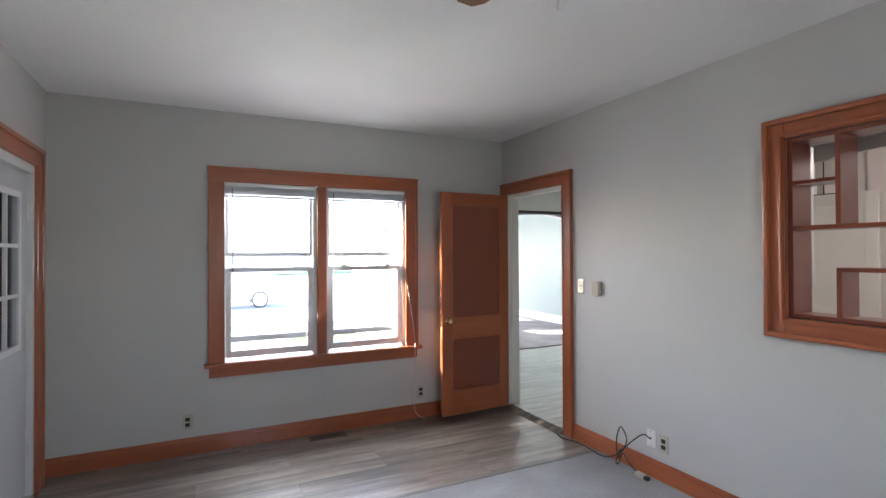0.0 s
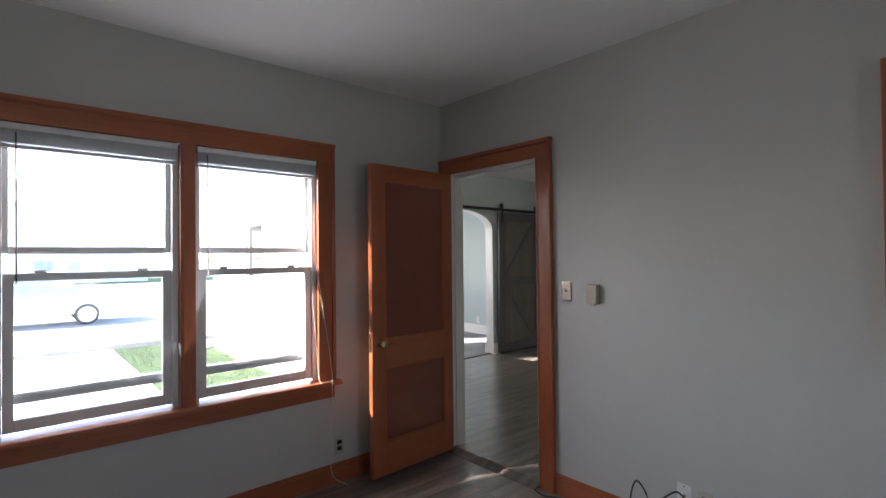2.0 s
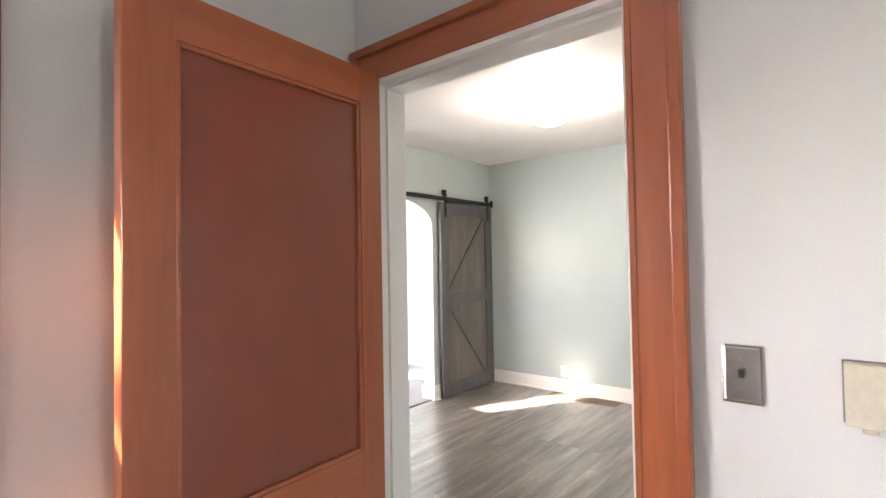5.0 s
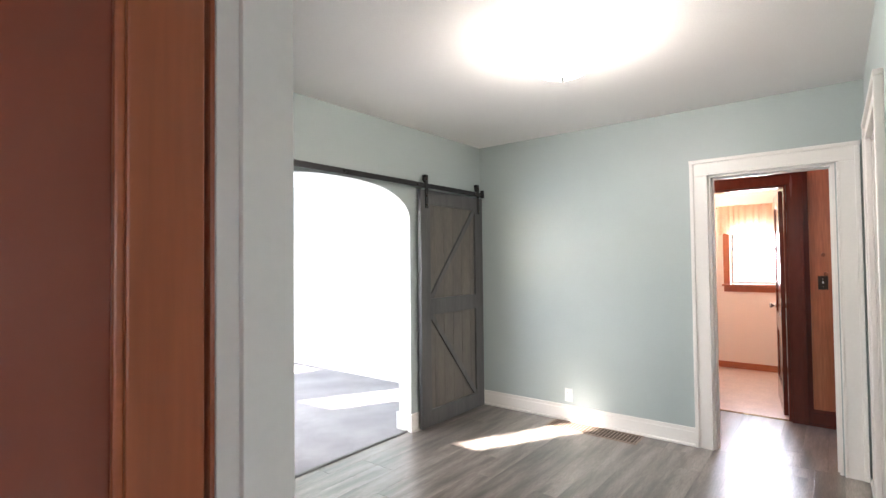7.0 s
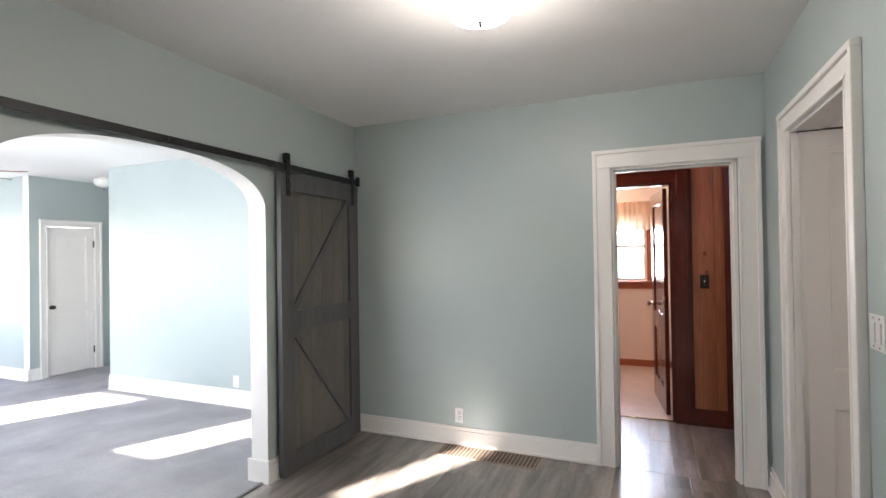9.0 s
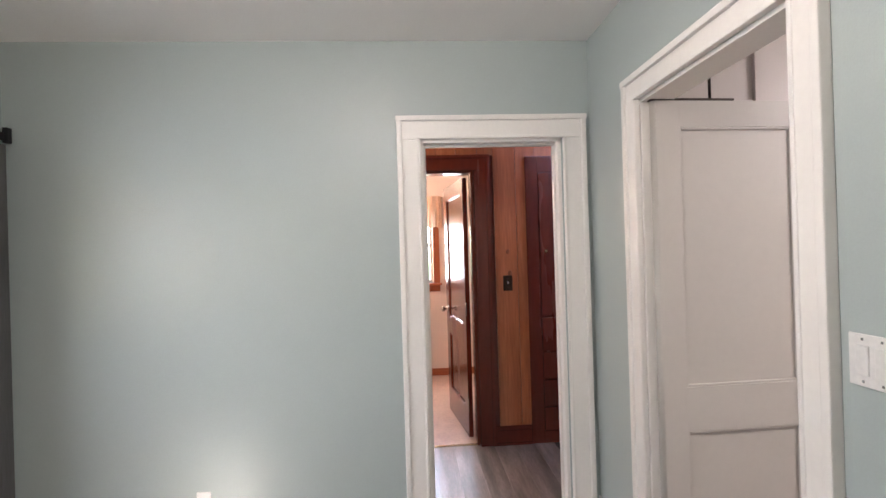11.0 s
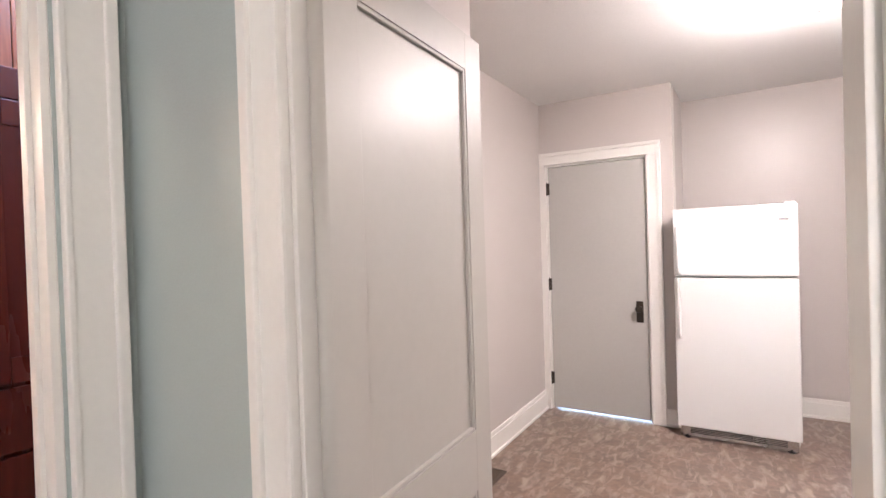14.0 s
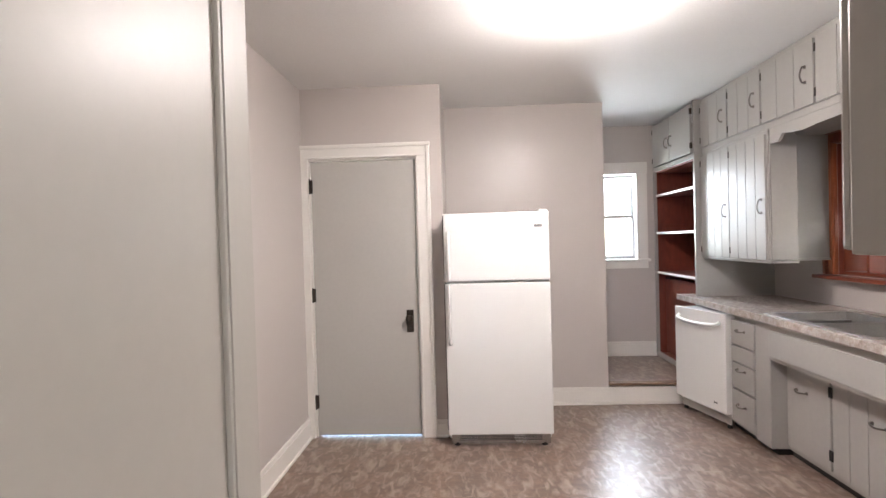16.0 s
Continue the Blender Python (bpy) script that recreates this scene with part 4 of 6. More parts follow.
def small_window(name, axis, face, out, a0, a1, z0, z1, m_case, label, w=0.10, single=False, glazed=True):
    """A double-hung window: casing, sill, two sashes."""
    mid = (a0 + a1) / 2
    t = thing(name, (face, mid, z0) if axis == "x" else (mid, face, z0), label, "window", kind="structure")
    def bd(pa, pb, a, b, c, d, bev=0.003):
        return (face + out * pa, face + out * pb, a, b, c, d, bev) if axis == "x" else (a, b, face + out * pa, face + out * pb, c, d, bev)
    part("casing_board", boxes(bd(0, 0.02, a0 - w, a0, z0, z1)), m_case, t)
    part("casing_board", boxes(bd(0, 0.02, a1, a1 + w, z0, z1)), m_case, t)
    part("casing_head", boxes(bd(0, 0.021, a0 - w - 0.004, a1 + w + 0.004, z1 + 0.0005, z1 + w + 0.01)), m_case, t)
    part("window_sill", boxes(bd(-0.06, 0.05, a0 - w - 0.02, a1 + w + 0.02, z0 - 0.028, z0 - 0.001, 0.006)), m_case, t)
    part("apron", boxes(bd(0, 0.018, a0 - w, a1 + w, z0 - 0.10, z0 - 0.029)), m_case, t)
    mz = (z0 + z1) / 2
    for nm, pa, pb, c, d in ((("sash", -0.07, -0.045, z0, z1),) if single else (("upper_sash", -0.10, -0.075, mz - 0.015, z1), ("lower_sash", -0.07, -0.045, z0, mz + 0.02))):
        s = part(nm, boxes(bd(pa, pb, a0, a0 + 0.035, c, d), bd(pa, pb, a1 - 0.035, a1, c, d), bd(pa, pb, a0 + 0.035, a1 - 0.035, c, c + 0.035), bd(pa, pb, a0 + 0.035, a1 - 0.035, d - 0.035, d)), M_VINYL, t)
        if glazed:
            part("pane", boxes(bd(pa + 0.010, pa + 0.013, a0 + 0.03, a1 - 0.03, c + 0.03, d - 0.03, 0)), M_GLASS, s).visible_shadow = False
    return t


# Unseen window in the south wall, added to let that light in.
small_window("window_8", "y", DEN_S, 1, 1.005, 1.695, 1.005, 2.025, M_WOODV, "added unseen double-hung window in an orange wood casing", 0.11)
small_window("window_2", "y", -1.92, 1, 4.125, 4.545, 1.205, 2.095, M_WHITE, "small white double-hung window in the alcove", 0.11)
small_window("window_3", "x", 10.2, -1, 3.88, 4.415, 1.095, 1.995, M_WOODV, "bathroom window in a wood casing", 0.075)
for k, (a, b, c) in enumerate(((6.32, 6.70, 1.225), (8.12, 8.68, 1.225), (10.2, 11.05, 1.045))):
    small_window("window_%d" % (k + 4), "x", 4.17, 1, a + 0.003, b - 0.003, c, 2.075, M_WHITE, "small white window of the living room", 0.09, True, k != 2)
# Unseen window, added and widened so the living room end stays bright.
small_window("window_7", "y", 12.9, -1, 4.345, 6.495, 0.755, 2.095, M_WHITE, "added unseen wide white window of the living room", 0.10, False, False)

# living room: closet door, entry door, baseboards
casing("y", 10.86, -1, 7.125, 7.70, 1.91, 0.085, M_WHITE, M_WHITE, "white painted casing round the closet door")
cl = panel_leaf("door_5", 0.57, 1.895, 0.035, [(0, 0.2), (0.78, 0.90), (1.79, 1.895)], 0.085, M_WHITE, M_WHITE, M_WHITE, "closed white closet door with two panels", (7.128, 10.875, 0.012), 0, bev=0.001)
knob(cl, 0.05, 0.87, 0.035, M_DARKMETAL)
for z in (0.25, 1.68):
    part("hinge", boxes((0.56, 0.59, -0.016, 0.001, z - 0.045, z + 0.045, 0.003)), M_DARKMETAL, cl, local=True)
casing("x", 7.92, -1, 9.825, 10.695, 2.02, 0.09, M_WHITE, M_WHITE, "white painted casing round the entry door")
en = panel_leaf("door_6", 0.85, 2.0, 0.04, [(0, 0.22), (0.85, 1.0), (1.88, 2.0)], 0.11, M_WHITE, M_WHITE, M_WHITE, "closed white entry door", (7.975, 9.835, 0.012), 90)
knob(en, 0.78, 0.92, 0.04, M_BRASS)
part("deadbolt", turned([(0.028, 0.04), (0.028, 0.052), (0.012, 0.058)], 16, "y", (0.78, 0, 1.10)), M_BRASS, en, local=True)
baseboard("x", 7.05, -1, DIN_N + 0.14, 9.55, M_WHITE, "tall white painted baseboard", 0.17)
baseboard("y", 9.55, 1, 7.05, 7.92, M_WHITE, "white painted baseboard", 0.15)
baseboard("x", 6.93, -1, 10.86, 12.9, M_WHITE, "white painted baseboard", 0.15)
baseboard("y", 10.86, -1, 6.93, 7.07, M_WHITE, "white painted baseboard", 0.15)
baseboard("y", 12.9, -1, 4.17, 6.93, M_WHITE, "white painted baseboard", 0.15)

# hall: dark red casing, bathroom door
FE = HALL_E
tr = casing("x", FE, -1, 3.655, 4.445, 2.07, 0.115, M_REDWOOD, M_REDWOOD, "dark red stained casing round the bathroom doorway")
jamb(tr, "x", FE + 0.003, FE + 0.138, 3.6605, 4.4395, 2.0745, M_REDWOOD, 0, 0.018)
ba = panel_leaf("door_7", 0.745, 2.03, 0.036, [(0, 0.22), (0.72, 0.87), (1.915, 2.03)], 0.11, M_REDWOOD, M_REDWOOD, M_REDWOOD, "open dark red stained bathroom door with two panels", (8.178, 3.69, 0.012), 7.5)
knob(ba, 0.69, 0.93, 0.036, M_STEEL)
hinge(ba, (0.25, 1.0, 1.8), M_STEEL, -0.004, 0.036)
baseboard("x", 10.2, -1, 2.6, 6.0, M_WOODY, "wood baseboard", 0.08, 0.014)
solid("trim", boxes((FE + 0.01, FE + 0.034, 3.66, 4.44, -0.002, 0.008, 0.003)), M_BRASS, "brass strip under the bathroom door", "floor strip", kind="structure", at=(FE, 4.05, 0))

# ---- fixtures ----


def wall_plate(name, axis, face, out, a, z, kind_, m_plate, label, category="", gangs=1, group=""):
    """A switch or outlet plate on a wall."""
    w, h = 0.07 + 0.046 * (gangs - 1), 0.115
    t = thing(name, (face, a, z - h / 2) if axis == "x" else (a, face, z - h / 2), label, category or name.replace("_", " "), group)
    def bd(p0, p1, da, db, c, d, bev=0.002):
        return (face + out * p0, face + out * p1, a + da, a + db, z + c, z + d, bev) if axis == "x" else (a + da, a + db, face + out * p0, face + out * p1, z + c, z + d, bev)
    if m_plate is M_PLATE:
        part("plate", boxes(bd(0, 0.004, -w / 2, w / 2, -h / 2, h / 2, 0.001)), m_plate, t)
        part("raised_panel", boxes(bd(0.001, 0.0075, 0.002 - w / 2, w / 2 - 0.002, 0.002 - h / 2, h / 2 - 0.002, 0.0055)), m_plate, t)
    else:
        part("plate", boxes(bd(0, 0.006, -w / 2, w / 2, -h / 2, h / 2, 0.003)), m_plate, t)
    for g in range(gangs):
        o = (g - (gangs - 1) / 2) * 0.046
        if kind_ == "outlet_dark":
            for s in (-1, 1):
                f = part("socket", boxes(bd(0.005, 0.009, o - 0.016, o + 0.016, s * 0.02 - 0.013, s * 0.02 + 0.013, 0.004)), M_DARK, t, "dark brown socket")
        elif kind_ == "outlet":
            for s in (-1, 1):
                f = part("socket", boxes(bd(0.005, 0.009, o - 0.016, o + 0.016, s * 0.02 - 0.013, s * 0.02 + 0.013, 0.004)), M_PLASTIC, t)
                part("slot", boxes(bd(0.008, 0.0096, o - 0.008, o - 0.005, s * 0.02 - 0.005, s * 0.02 + 0.006, 0), bd(0.008, 0.0096, o + 0.005, o + 0.008, s * 0.02 - 0.005, s * 0.02 + 0.006, 0)), M_DARK, f)
        elif kind_ == "toggle":
            part("toggle", boxes(bd(0.005, 0.018, o - 0.005, o + 0.005, -0.005, 0.011, 0.002)), M_DARKMETAL if m_plate is M_PLATE else M_PLASTIC, t)
        elif kind_ == "rocker":
            part("rocker", boxes(bd(0.005, 0.010, o - 0.016, o + 0.016, -0.033, 0.033, 0.003)), M_PLASTIC, t)
        for s in (-1, 1):
            if kind_ != "outlet_dark" and kind_ != "outlet":
                zs = s * (0.030 if kind_ == "toggle" else 0.046)
                part("screw", boxes(bd(0.005, 0.009 if kind_ == "toggle" else 0.0072, o - 0.003, o + 0.003, zs - 0.003, zs + 0.003, 0.001)), M_STEEL, t)
    return t


wall_plate("wall_outlet", "y", DEN_N, -1, 0.294, 0.213, "outlet_dark", M_IVORY, "dark sockets in a light plate above the wood baseboard", "outlet")
wall_plate("wall_outlet", "y", DEN_N, -1, 2.198, 0.203, "outlet_dark", M_IVORY, "dark sockets in a light plate beside the open door", "outlet")
wall_plate("wall_outlet", "x", DEN_E, -1, 2.207, 0.217, "outlet_dark", M_IVORY, "dark sockets in a light plate above a black cable", "outlet")
cp = wall_plate("cable_plate", "x", DEN_E, -1, 2.306, 0.226, "blank", M_PLASTIC, "white plate from which a black cable comes", "cable plate")
part("cable_socket", turned([(0.007, 0), (0.007, -0.012)], 12, "x", (DEN_E - 0.006, 2.306, 0.226)), M_BRASS, cp)
wall_plate("light_switch", "x", DEN_E, -1, 2.979, 1.205, "toggle", M_PLATE, "brushed metal switch plate with one toggle", "light switch")
wall_plate("wall_outlet", "x", DIN_E, -1, 5.229, 0.225, "outlet", M_PLASTIC, "white wall outlet above the white baseboard", "outlet")
wall_plate("light_switch", "y", DIN_S, 1, 5.318, 1.213, "rocker", M_PLASTIC, "white plate with two rocker switches", "light switch", 2)
wall_plate("light_switch", "x", HALL_E, -1, 3.415, 1.217, "toggle", M_DARKMETAL, "dark bronze switch plate on pine boards", "light switch")
wall_plate("light_switch", "x", KIT_E, -1, 1.16, 1.228, "rocker", M_PLASTIC, "white switch plate on the greige wall", "light switch")
wall_plate("wall_outlet", "x", 7.05, -1, 7.65, 0.25, "outlet", M_PLASTIC, "white wall outlet in the living room", "outlet")
th = thing("thermostat", (DEN_E, 2.790, 1.14), "beige box thermostat on the grey wall", "thermostat")
part("back_plate", boxes((DEN_E - 0.006, DEN_E, 2.755, 2.826, 1.141, 1.252, 0.002)), M_PEWTER, th, "dull grey back plate")
part("cover", boxes((DEN_E - 0.036, DEN_E - 0.004, 2.757, 2.823, 1.142, 1.250, 0.004)), M_TAN, th)
part("dial", boxes((DEN_E - 0.03, DEN_E - 0.012, 2.779, 2.801, 1.132, 1.143, 0.004)), M_TAN, th)


M_DUCT = surface("dusty_brown_duct", (0.10, 0.07, 0.05), 0.8, scale=8, grain=60, vary=0.3)


def register(name, x0, x1, y0, y1, z, mat, along, label, n):
    """A floor grille with bars."""
    t = thing(name, ((x0 + x1) / 2, (y0 + y1) / 2, z), label, "floor register")
    e = 0.016
    part("frame", boxes((x0, x0 + e, y0, y1, z - 0.004, z + 0.005, 0.002), (x1 - e, x1, y0, y1, z - 0.004, z + 0.005, 0.002), (x0 + e, x1 - e, y0, y0 + e, z - 0.004, z + 0.005, 0.002), (x0 + e, x1 - e, y1 - e, y1, z - 0.004, z + 0.005, 0.002)), mat, t)
    part("duct", boxes((x0 + e, x1 - e, y0 + e, y1 - e, z - 0.003, z + 0.0015)), M_DUCT, t)
    for i in range(n):
        k = (i + 0.5) / n
        if along == "x":
            y = y0 + e + k * (y1 - y0 - 2 * e)
            part("bar", boxes((x0 + e, x1 - e, y - 0.003, y + 0.003, z, z + 0.0045)), mat, t)
        else:
            x = x0 + e + k * (x1 - x0 - 2 * e)
            part("bar", boxes((x - 0.003, x + 0.003, y0 + e, y1 - e, z, z + 0.0045)), mat, t)


M_REG = surface("brown_enamel", (0.085, 0.062, 0.045), 0.45, scale=8, grain=60, vary=0.2)
M_REGT = surface("tan_brown_grille", (0.27, 0.195, 0.145), 0.45, scale=8, grain=60, vary=0.2)
register("floor_register", 1.17, 1.47, 3.96, 4.06, FD, M_REG, "x", "dark brown metal floor register", 7)
register("floor_register", 6.68, 6.905, 4.57, 5.34, 0.0, M_REGT, "x", "large tan-brown floor grille beside the baseboard", 26)
register("floor_register", 6.93, 7.045, 1.0, 1.30, 0.002, M_REG, "y", "dark floor register on the sheet vinyl", 6)


def tangle():
    """A black cable from the wall plate, knotted, running to the doorway along the floor."""
    t = thing("cable", (3.0, 2.5, FD), "tangled black cable with a light adapter on the floor", "cable")
    x = DEN_E
    part("cord", tube(smooth_path([(x - 0.018, 2.306, 0.226), (x - 0.05, 2.33, 0.25), (x - 0.07, 2.40, 0.19), (x - 0.06, 2.50, 0.09), (x - 0.075, 2.53, 0.03), (x - 0.06, 2.56, 0.14), (x - 0.05, 2.53, 0.24), (x - 0.055, 2.47, 0.17), (x - 0.065, 2.51, 0.08),
                                  (x - 0.09, 2.60, 0.01), (x - 0.075, 2.72, FD + 0.012), (x - 0.06, 2.86, FD + 0.012), (x - 0.06, 3.0, FD + 0.008), (x - 0.10, 3.10, FD + 0.008), (x - 0.11, 3.16, FD + 0.03)]), 0.0045, 8), M_RUBBER, t)
    part("cord", tube(smooth_path([(x - 0.065, 2.52, 0.09), (x - 0.08, 2.545, 0.0), (x - 0.085, 2.52, -0.01), (x - 0.07, 2.49, 0.07), (x - 0.08, 2.43, 0.03), (x - 0.075, 2.37, -0.005), (x - 0.07, 2.335, FD + 0.014), (x - 0.075, 2.27, FD + 0.012)]), 0.004, 8), M_RUBBER, t)
    part("tie", turned([(0.012, 0), (0.013, 0.008), (0.012, 0.016)], 10, "z", (x - 0.065, 2.51, 0.075)), M_RUBBER, t)
    part("adapter", boxes((x - 0.105, x - 0.065, 2.29, 2.36, FD + 0.002, FD + 0.032, 0.006)), M_IVORY, t, "light plastic adapter")
    part("plug", boxes((x - 0.10, x - 0.07, 2.255, 2.289, FD + 0.004, FD + 0.028, 0.005)), M_RUBBER, t)


tangle()

# ---- lamps and fans ----
M_DOME = glow("lit_glass_dome", (1.0, 0.9, 0.78), 1.5)
M_DOMEK = glow("lit_glass_dome_kitchen", (1.0, 0.93, 0.86), 1.5)
M_MILK = surface("milk_glass", (0.75, 0.74, 0.70), 0.2, scale=4, grain=60, vary=0.04, bump=0)
M_FANWOOD = surface("brown_fan_blade", (0.26, 0.12, 0.05), 0.4, (0.18, 0.08, 0.03), 3, 20, stretch=(1, 6, 6), fine=0.15)


def flush_lamp(x, y, ceil, r, mat, label, deep=1.0):
    t = thing("ceiling_lamp", (x, y, ceil), label, "ceiling lamp")
    def rings(*rows):
        return [(a, b * deep) for a, b in rows]
    part("base", turned(rings((r * 0.55, 0), (r * 0.58, -0.012), (r * 0.5, -0.03)), 32, "z", (x, y, ceil)), M_WHITE, t)
    d = part("dome", turned(rings((r * 0.75, -0.022), (r * 0.97, -0.028), (r, -0.04), (r * 0.99, -0.068), (r * 0.92, -0.095), (r * 0.74, -0.117), (r * 0.4, -0.130), (0.012, -0.133)), 36, "z", (x, y, ceil)), mat, t, "frosted glass dome")
    d.visible_shadow = False
    k = 0.133 * (deep - 1)
    part("finial", turned([(0.011, -0.131 - k), (0.013, -0.137 - k), (0.007, -0.143 - k), (0.009, -0.150 - k), (0.003, -0.158 - k)], 16, "z", (x, y, ceil)), M_STEEL, t)


flush_lamp(5.14, 4.42, CEIL, 0.16, M_DOME, "lit flush ceiling lamp with a frosted glass dome", 1.5)
flush_lamp(5.33, 1.05, CEIL + 0.01, 0.17, M_DOMEK, "lit flush ceiling lamp of the kitchen", 1.3)
flush_lamp(7.45, 10.25, 2.53, 0.12, M_MILK, "unlit small flush ceiling lamp")
flush_lamp(9.3, 4.5, 2.42, 0.13, glow("lit_glass_dome_bath", (1.0, 0.72, 0.4), 0.8), "lit warm ceiling lamp of the bathroom")
flush_lamp(7.5, 4.75, CEIL, 0.12, glow("lit_glass_dome_hall", (1.0, 0.82, 0.6), 0.7), "lit small flush ceiling lamp of the hall")


def ceiling_fan(x, y, ceil, z, turn, n, mat, label, length=0.44, chain=0.0):
    f = thing("ceiling_fan", (x, y, ceil), label, "ceiling fan")
    part("canopy", turned([(0.065, 0), (0.065, -0.02), (0.03, -0.05)], 24, "z", (x, y, ceil)), M_BRASS, f)
    part("motor", turned([(0.03, z + 0.10 - ceil), (0.09, z + 0.085 - ceil), (0.10, z + 0.05 - ceil), (0.095, z + 0.01 - ceil), (0.05, z - 0.03 - ceil), (0.045, z - 0.06 - ceil)], 28, "z", (x, y, ceil)), M_BRASS, f)
    part("rod", turned([(0.011, -0.045), (0.011, z + 0.10 - ceil)], 12, "z", (x, y, ceil)), M_BRASS, f)
    for i in range(n):
        a = radians(turn + 360 * i / n)
        m = Matrix.Translation((x, y, z)) @ Matrix.Rotation(a, 4, "Z") @ Matrix.Rotation(radians(10), 4, "X")
        bm = bmesh.new()
        prof = [(0.13, -0.045), (0.2, -0.06), (length - 0.07, -0.07), (length - 0.02, -0.052), (length, 0.0), (length - 0.02, 0.052), (length - 0.07, 0.07), (0.2, 0.06), (0.13, 0.045)]
        vs = [[bm.verts.new((px, py, pz)) for px, py in prof] for pz in (-0.004, 0.004)]
        bm.faces.new(vs[0][::-1])
        bm.faces.new(vs[1])
        for k in range(len(prof)):
            j = (k + 1) % len(prof)
            bm.faces.new((vs[0][k], vs[0][j], vs[1][j], vs[1][k]))
        bm.transform(m)
        b = part("blade", bm, mat, f)
        arm = boxes((0.06, 0.17, -0.014, 0.014, 0.005, 0.011, 0.002))
        arm.transform(m)
        part("blade_arm", arm, M_BRASS, b)
    if chain:
        c = part("pull_chain", tube([(x, y, z - 0.05), (x, y, chain + 0.03)], 0.0016, 6), M_BRASS, f)
        part("pull", turned([(0.003, 0.03), (0.004, 0.022), (0.008, 0.008), (0.008, 0.002), (0.004, -0.002)], 12, "z", (x, y, chain)), M_PLASTIC, c, "small white pull")


ceiling_fan(1.352, 1.096, CEIL, 2.40, 104, 4, M_FANWOOD, "ceiling fan with brown blades and a pull chain", 0.45, 2.195)
ceiling_fan(5.82, 9.95, 2.53, 2.36, 21, 5, M_FANWOOD, "living room ceiling fan with brown blades", 0.62)

# ---- barn doors ----


def barn_door(x0, label, flip=False):
    w, h, yb = 0.935, 2.045, DIN_N - 0.028
    d = thing("barn_door", (x0 + w / 2, yb, 0.012), label, "sliding door", "pair of sliding barn doors")
    z0 = 0.012
    nb = 6
    for i in range(nb):
        a, b = x0 + 0.06 + i * (w - 0.12) / nb, x0 + 0.06 + (i + 1) * (w - 0.12) / nb
        part("board", boxes((a + 0.0006, b - 0.0006, yb - 0.02, yb, z0 + 0.03, z0 + h - 0.03, 0.002)), M_BARN, d)
    f0, f1 = yb - 0.040, yb - 0.001
    s = 0.125
    part("stile", boxes((x0, x0 + s, f0, f1, z0, z0 + h, 0.003)), M_BARNF, d)
    part("stile", boxes((x0 + w - s, x0 + w, f0, f1, z0, z0 + h, 0.003)), M_BARNF, d)
    mz = z0 + 1.03
    for a, b in ((z0, z0 + 0.14), (mz - 0.07, mz + 0.07), (z0 + h - 0.125, z0 + h)):
        part("rail", boxes((x0 + s, x0 + w - s, f0 + 0.001, f1, a, b, 0.003)), M_BARNF, d)
    for (za, zb), up in (((z0 + 0.14, mz - 0.07), False), ((mz + 0.07, z0 + h - 0.125), True)):
        xa, xb = x0 + s, x0 + w - s
        p, q = ((xa, za), (xb, zb)) if up != flip else ((xa, zb), (xb, za))
        L = math.hypot(q[0] - p[0], q[1] - p[1])
        ang = math.atan2(q[1] - p[1], q[0] - p[0])
        bm = bmesh.new()
        hw = 0.045
        nx, nz = -math.sin(ang) * hw, math.cos(ang) * hw
        # corners trimmed to the frame
        def clip(px, pz):
            return (min(max(px, xa), xb), min(max(pz, za), zb))
        ring = [clip(p[0] + nx, p[1] + nz), clip(p[0], p[1]), clip(p[0] - nx, p[1] - nz), clip(q[0] - nx, q[1] - nz), clip(q[0], q[1]), clip(q[0] + nx, q[1] + nz)]
        vs = [[bm.verts.new((a, yy, b)) for a, b in ring] for yy in (f0 + 0.004, yb - 0.02)]
        bm.faces.new(vs[0])
        bm.faces.new(vs[1][::-1])
        for k in range(6):
            bm.faces.new((vs[0][k], vs[0][(k + 1) % 6], vs[1][(k + 1) % 6], vs[1][k]))
        bmesh.ops.recalc_face_normals(bm, faces=bm.faces)
        part("brace", bm, M_BARNF, d)
    for x in (x0 + 0.075, x0 + w - 0.075):
        hg = part("hanger", boxes((x - 0.02, x + 0.02, f0 - 0.006, f0 - 0.0005, z0 + h - 0.16, z0 + h + 0.13, 0.002), (x - 0.02, x + 0.02, f0 - 0.006, f0 + 0.03, z0 + h + 0.11, z0 + h + 0.131, 0.002)), M_BLACK, d)
        part("wheel", turned([(0.022, -0.008), (0.031, -0.007), (0.026, -0.003), (0.026, 0.003), (0.031, 0.007), (0.022, 0.008)], 24, "y", (x, f0 + 0.012, z0 + h + 0.095)), M_BLACK, hg)
        for z in (z0 + h - 0.13, z0 + h - 0.05):
            part("bolt", turned([(0.012, -0.006), (0.012, -0.013), (0.006, -0.015)], 8, "y", (x, f0, z)), M_DARKMETAL, hg)
        part("bolt", turned([(0.012, -0.006), (0.012, -0.013), (0.006, -0.015)], 8, "y", (x, f0, z0 + h + 0.095)), M_DARKMETAL, hg)
    return d


